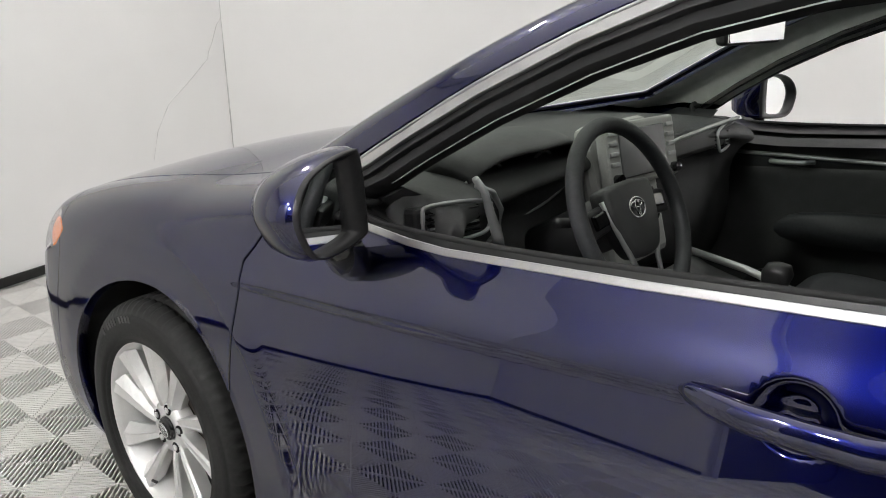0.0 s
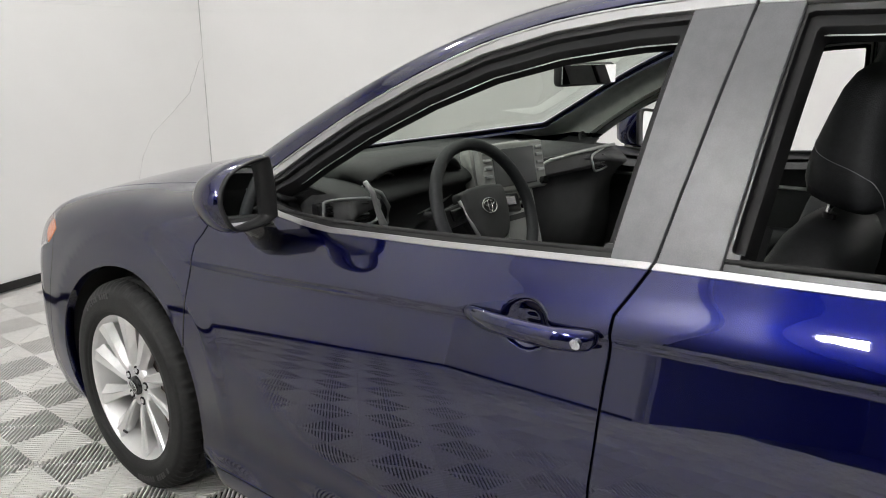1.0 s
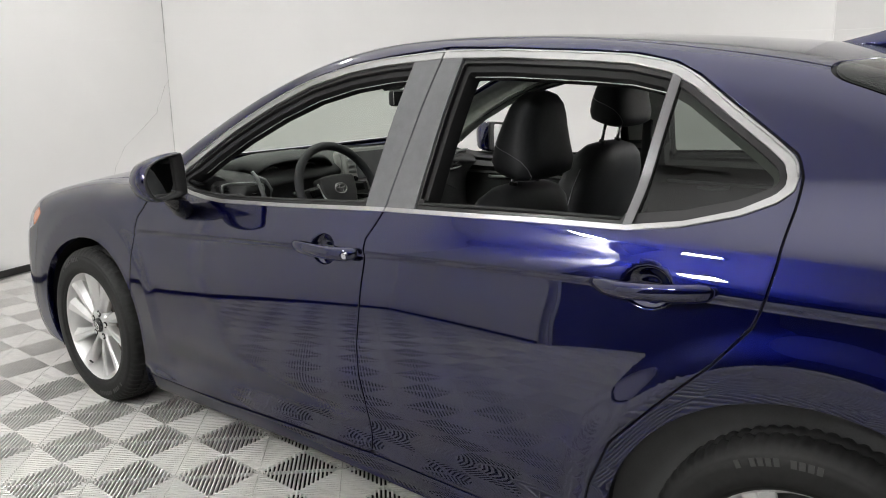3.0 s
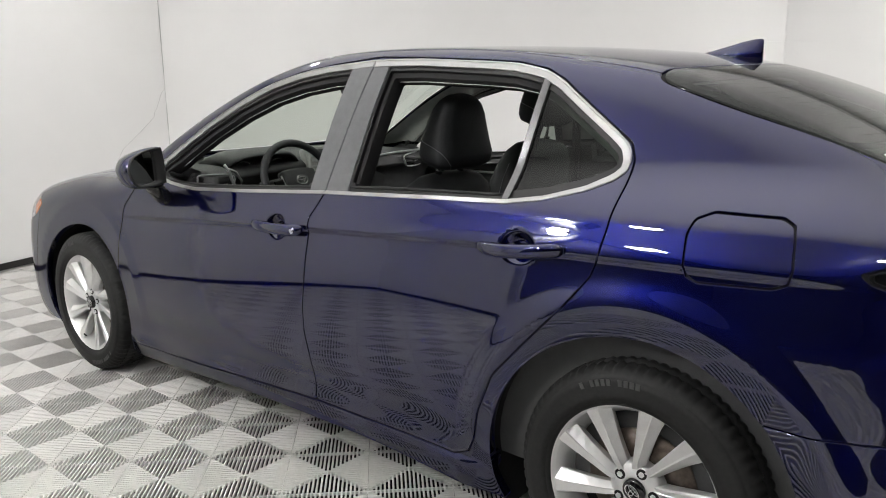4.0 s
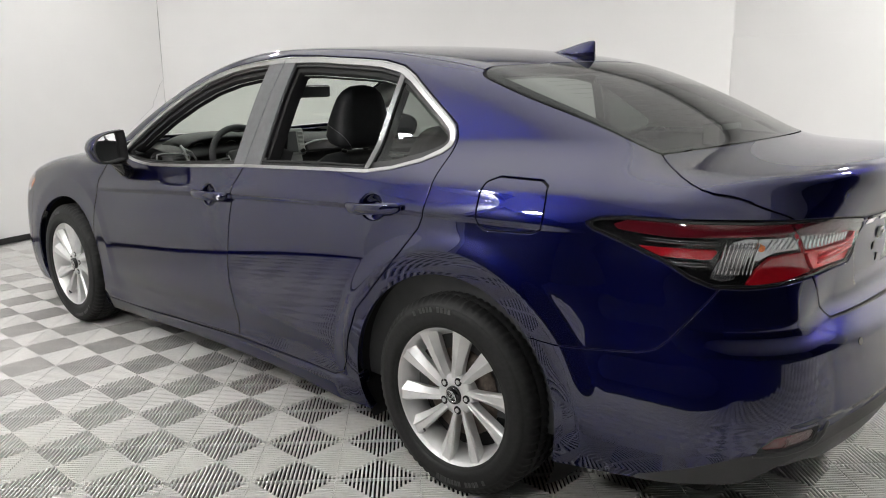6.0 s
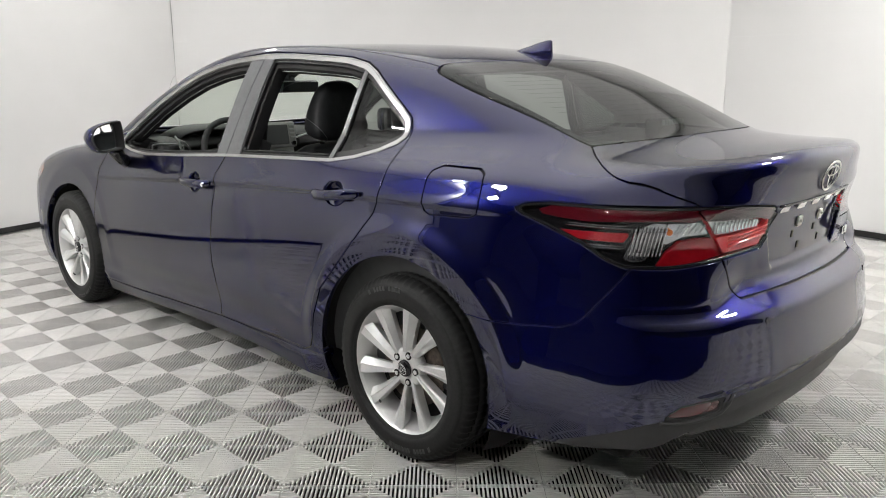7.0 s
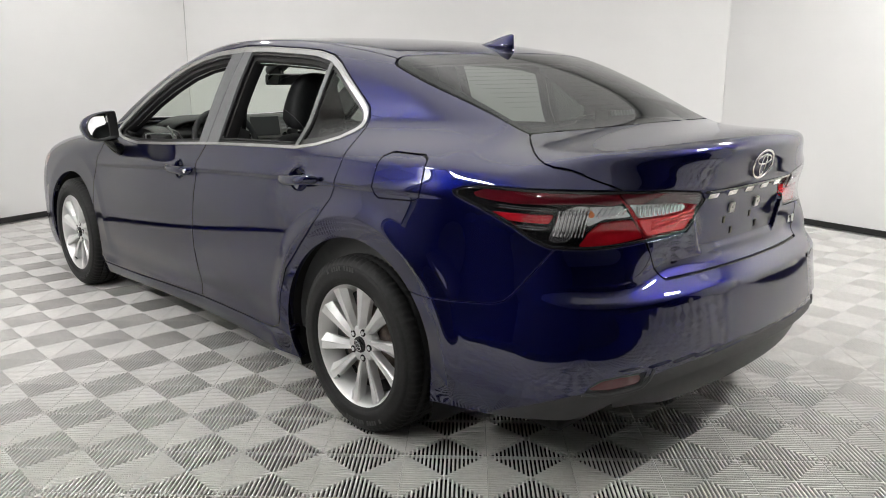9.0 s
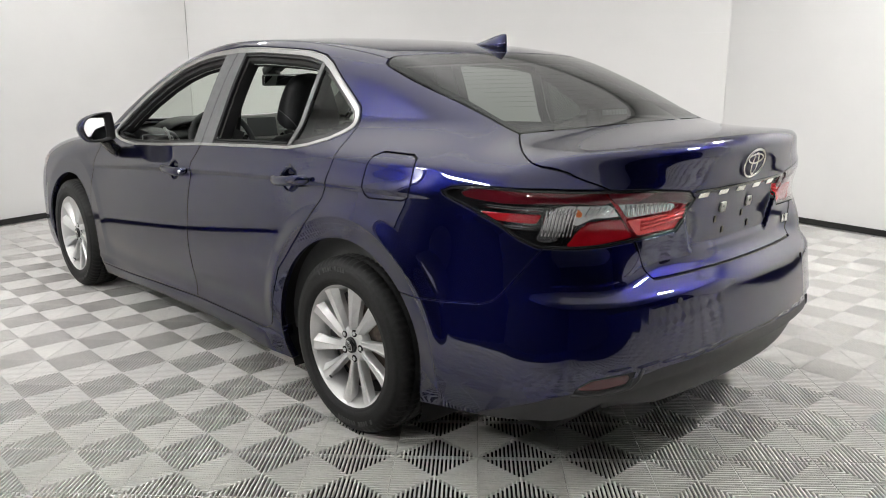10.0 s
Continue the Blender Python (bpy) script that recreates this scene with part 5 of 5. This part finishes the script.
brake = part("brake_light", block((.19, .06, .072), pose(.02, -.455, 1.140, 0), .008), BLACK, shelf, "black high-level brake lamp with clear cells")
for k in range(8):
    part("lamp_cell", block((.0165, .006, .020), pose(-.050 + k * .020, -.487, 1.165, -12), .003), STICKER, brake, "clear lamp cell")

# door trims, pockets and grab handles seen through the windows
for flip in (-1, 1):
    for y0, y1, z0 in ((2.12, 1.30, .0), (1.05, .42, .03)):
        rail = [Vector((flip * (.775 - .0 * k), y0 + (y1 - y0) * k / 10, .868 + z0 + .006 * k / 10)) for k in range(11)]
        part("trim_line", tube(rail, .0065, 8), SILVER, CABIN, "thin silver trim line", True)
        arm = round_path([(y0 - .25, .70 + z0), (y1 + .06, .735 + z0), (y1 + .06, .66 + z0), (y0 - .25, .62 + z0)], 5)
        part("armrest", prism([(q[0], q[1]) for q in arm], .075, Matrix(((0, 0, flip, flip * .705), (1, 0, 0, 0), (0, 1, 0, 0), (0, 0, 0, 1))), .012), LEATHER, CABIN, "dark padded armrest", True)
        part("pull_handle", tube([Vector((flip * .765, y0 - .14, .85 + z0)), Vector((flip * .745, y0 - .17, .852 + z0)), Vector((flip * .745, y0 - .24, .856 + z0)), Vector((flip * .765, y0 - .27, .858 + z0))], .008, 8), SILVER, CABIN, "silver inner door handle", True)
    part("sun_visor", block((.30, .16, .018), pose(flip * .34, 1.62, 1.372, -14), .008), LINING, CABIN, "grey sun visor")
    part("speaker_grille", rod((flip * .768, 1.95, .42), (flip * .755, 1.95, .42), .08, 28), BLACK, CABIN, "dark speaker grille")
part("roof_console", block((.16, .20, .03), pose(0, 1.60, 1.40, -8), .012), LINING, CABIN, "grey roof console")
rear_view = part("rear_view_mirror", block((.262, .030, .064), pose(.01, 1.80, 1.264, 0, 0, -6), .014, 3), BLACK, CAR, "black rear view mirror")
part("mirror_glass", block((.248, .004, .052), pose(.01, 1.80, 1.264, 0, 0, -6) @ pose(0, -.0155, 0), .001), MIRROR, rear_view, "mirror glass")
part("stem", rod((0, 1.815, 1.275), (0, 1.86, 1.345), .011, 12), BLACK, rear_view, "", True)
part("camera_cover", block((.10, .14, .05), pose(0, 1.87, 1.335, -24), .015), BLACK, CAR, "black sensor cover behind the windscreen")
for k in range(13):
    wire = []
    for i in range(17):
        u = i / 8 - 1
        y = -.08 - .034 * k + .10 * u * u
        q, nn = on_top(u * .50, y)
        wire.append(q - nn * .003)
    part("heater_wire", tube(wire, .0004, 4), DARKWALL, bpy.data.objects["rear_window"], "thin heater wire")
for sx in (-.36, .36):
    belt = [(sx * 1.86, 1.10, 1.16), (sx * 1.93, 1.12, .9), (sx * 1.96, 1.13, .5)]
    part("seat_belt", tube([Vector(v) for v in belt], .022, 8, flat=.12, up=(1, 0, 0)), SEAL, CABIN, "black seat belt", True)

# ---- ribbed floor tiles ----
SIDE, RINGS = .29, 10
TILE_AT = Matrix.Translation((-1.1016, -.05765, 0)) @ Matrix.Rotation(math.radians(-45.716), 4, "Z")


def tile_mesh():
    """One tile: from each corner ten angled ribs, whose ends meet the next tile at a low web."""
    verts, faces = [], []
    pitch, half, e = SIDE / 2 / RINGS, SIDE / 2, .0022
    for sx, sy in ((1, 1), (-1, 1), (-1, -1), (1, -1)):
        flip = sx * sy < 0
        for k in range(RINGS):
            mid = pitch * (k + 1)
            top, foot = pitch * .255, pitch * .14
            base = len(verts)
            rows = [(mid + foot, -.014), (mid + top, -.0034), (mid + top * .6, 0), (mid - top * .6, 0), (mid - top, -.0034), (mid - foot, -.014)]
            if k == RINGS - 1:
                rows[:3] = [(half, -.014), (half, -.0034), (half, 0)]
            for h, z in rows:
                for u, v in ((h, e), (h, max(h, e)), (e, h)):
                    verts.append((sx * (half - u), sy * (half - v), z))
            for r in range(5):
                for c in range(2):
                    q = (base + r * 3 + c, base + r * 3 + c + 1, base + r * 3 + c + 4, base + r * 3 + c + 3)
                    faces.append(q if flip else q[::-1])
            for c in (0, 2):
                faces.append(tuple(base + r * 3 + c for r in range(6)))
    for t in range(4):
        c, s_ = (1, 0, -1, 0)[t], (0, 1, 0, -1)[t]
        base = len(verts)
        for u, v, z in ((half - .0003, half, -.005), (half - .0003, -half, -.005), (half - .0032, -half, -.005), (half - .0032, half, -.005), (half - .0032, half, -.014), (half - .0032, -half, -.014)):
            verts.append((u * c - v * s_, u * s_ + v * c, z))
        faces += [(base, base + 3, base + 2, base + 1), (base + 3, base + 4, base + 5, base + 2)]
    return verts, faces


tv, tf = tile_mesh()
TILE_MESH = mesh_of("floor_tile", tv, tf, TILE, False)
FLOOR.location.z = -.0145
room = [(-3.85, 2.5), (-4.4, 4.345), (1.37, 5.79), (4.45, 1.35), (3.40, -5.6), (-5.4, -5.6), (-5.4, 2.5)]
spots = []
for i in range(-34, 34):
    for j in range(-34, 34):
        q = TILE_AT @ Vector((( i + .5) * SIDE, (j + .5) * SIDE, 0))
        spots.append((i, j, q))
inside = polyline_field(np.array([s[2].x for s in spots]), np.array([s[2].y for s in spots]), room)
spots = [s for s, f in zip(spots, inside) if f > -.16]
spots.sort(key=lambda s: (s[2].x + 1.9) ** 2 + (s[2].y - .2) ** 2)
turn = TILE_AT.to_3x3().to_4x4()
tv = np.array(tv)
far_v, far_f = [], []
for k, (i, j, q) in enumerate(spots):
    if k < 300:
        ob = new("tile", TILE_MESH)
        ob.parent = FLOOR
        ob.matrix_parent_inverse = Matrix.Translation((0, 0, .0145))
        ob.matrix_basis = Matrix.Translation(q) @ turn
    else:
        n0 = len(far_v) * len(tv)
        far_v.append(tv @ np.array(turn.to_3x3()).T + np.array(q))
        far_f += [tuple(i + n0 for i in f) for f in tf]
me = mesh_of("floor_tiles", np.concatenate(far_v), far_f, TILE, False)
rest = part("floor_tiles", me, None, FLOOR, "more of the same ribbed tiles")
rest.matrix_parent_inverse = Matrix.Translation((0, 0, .0145))
tagged(rest, kind="stuff")
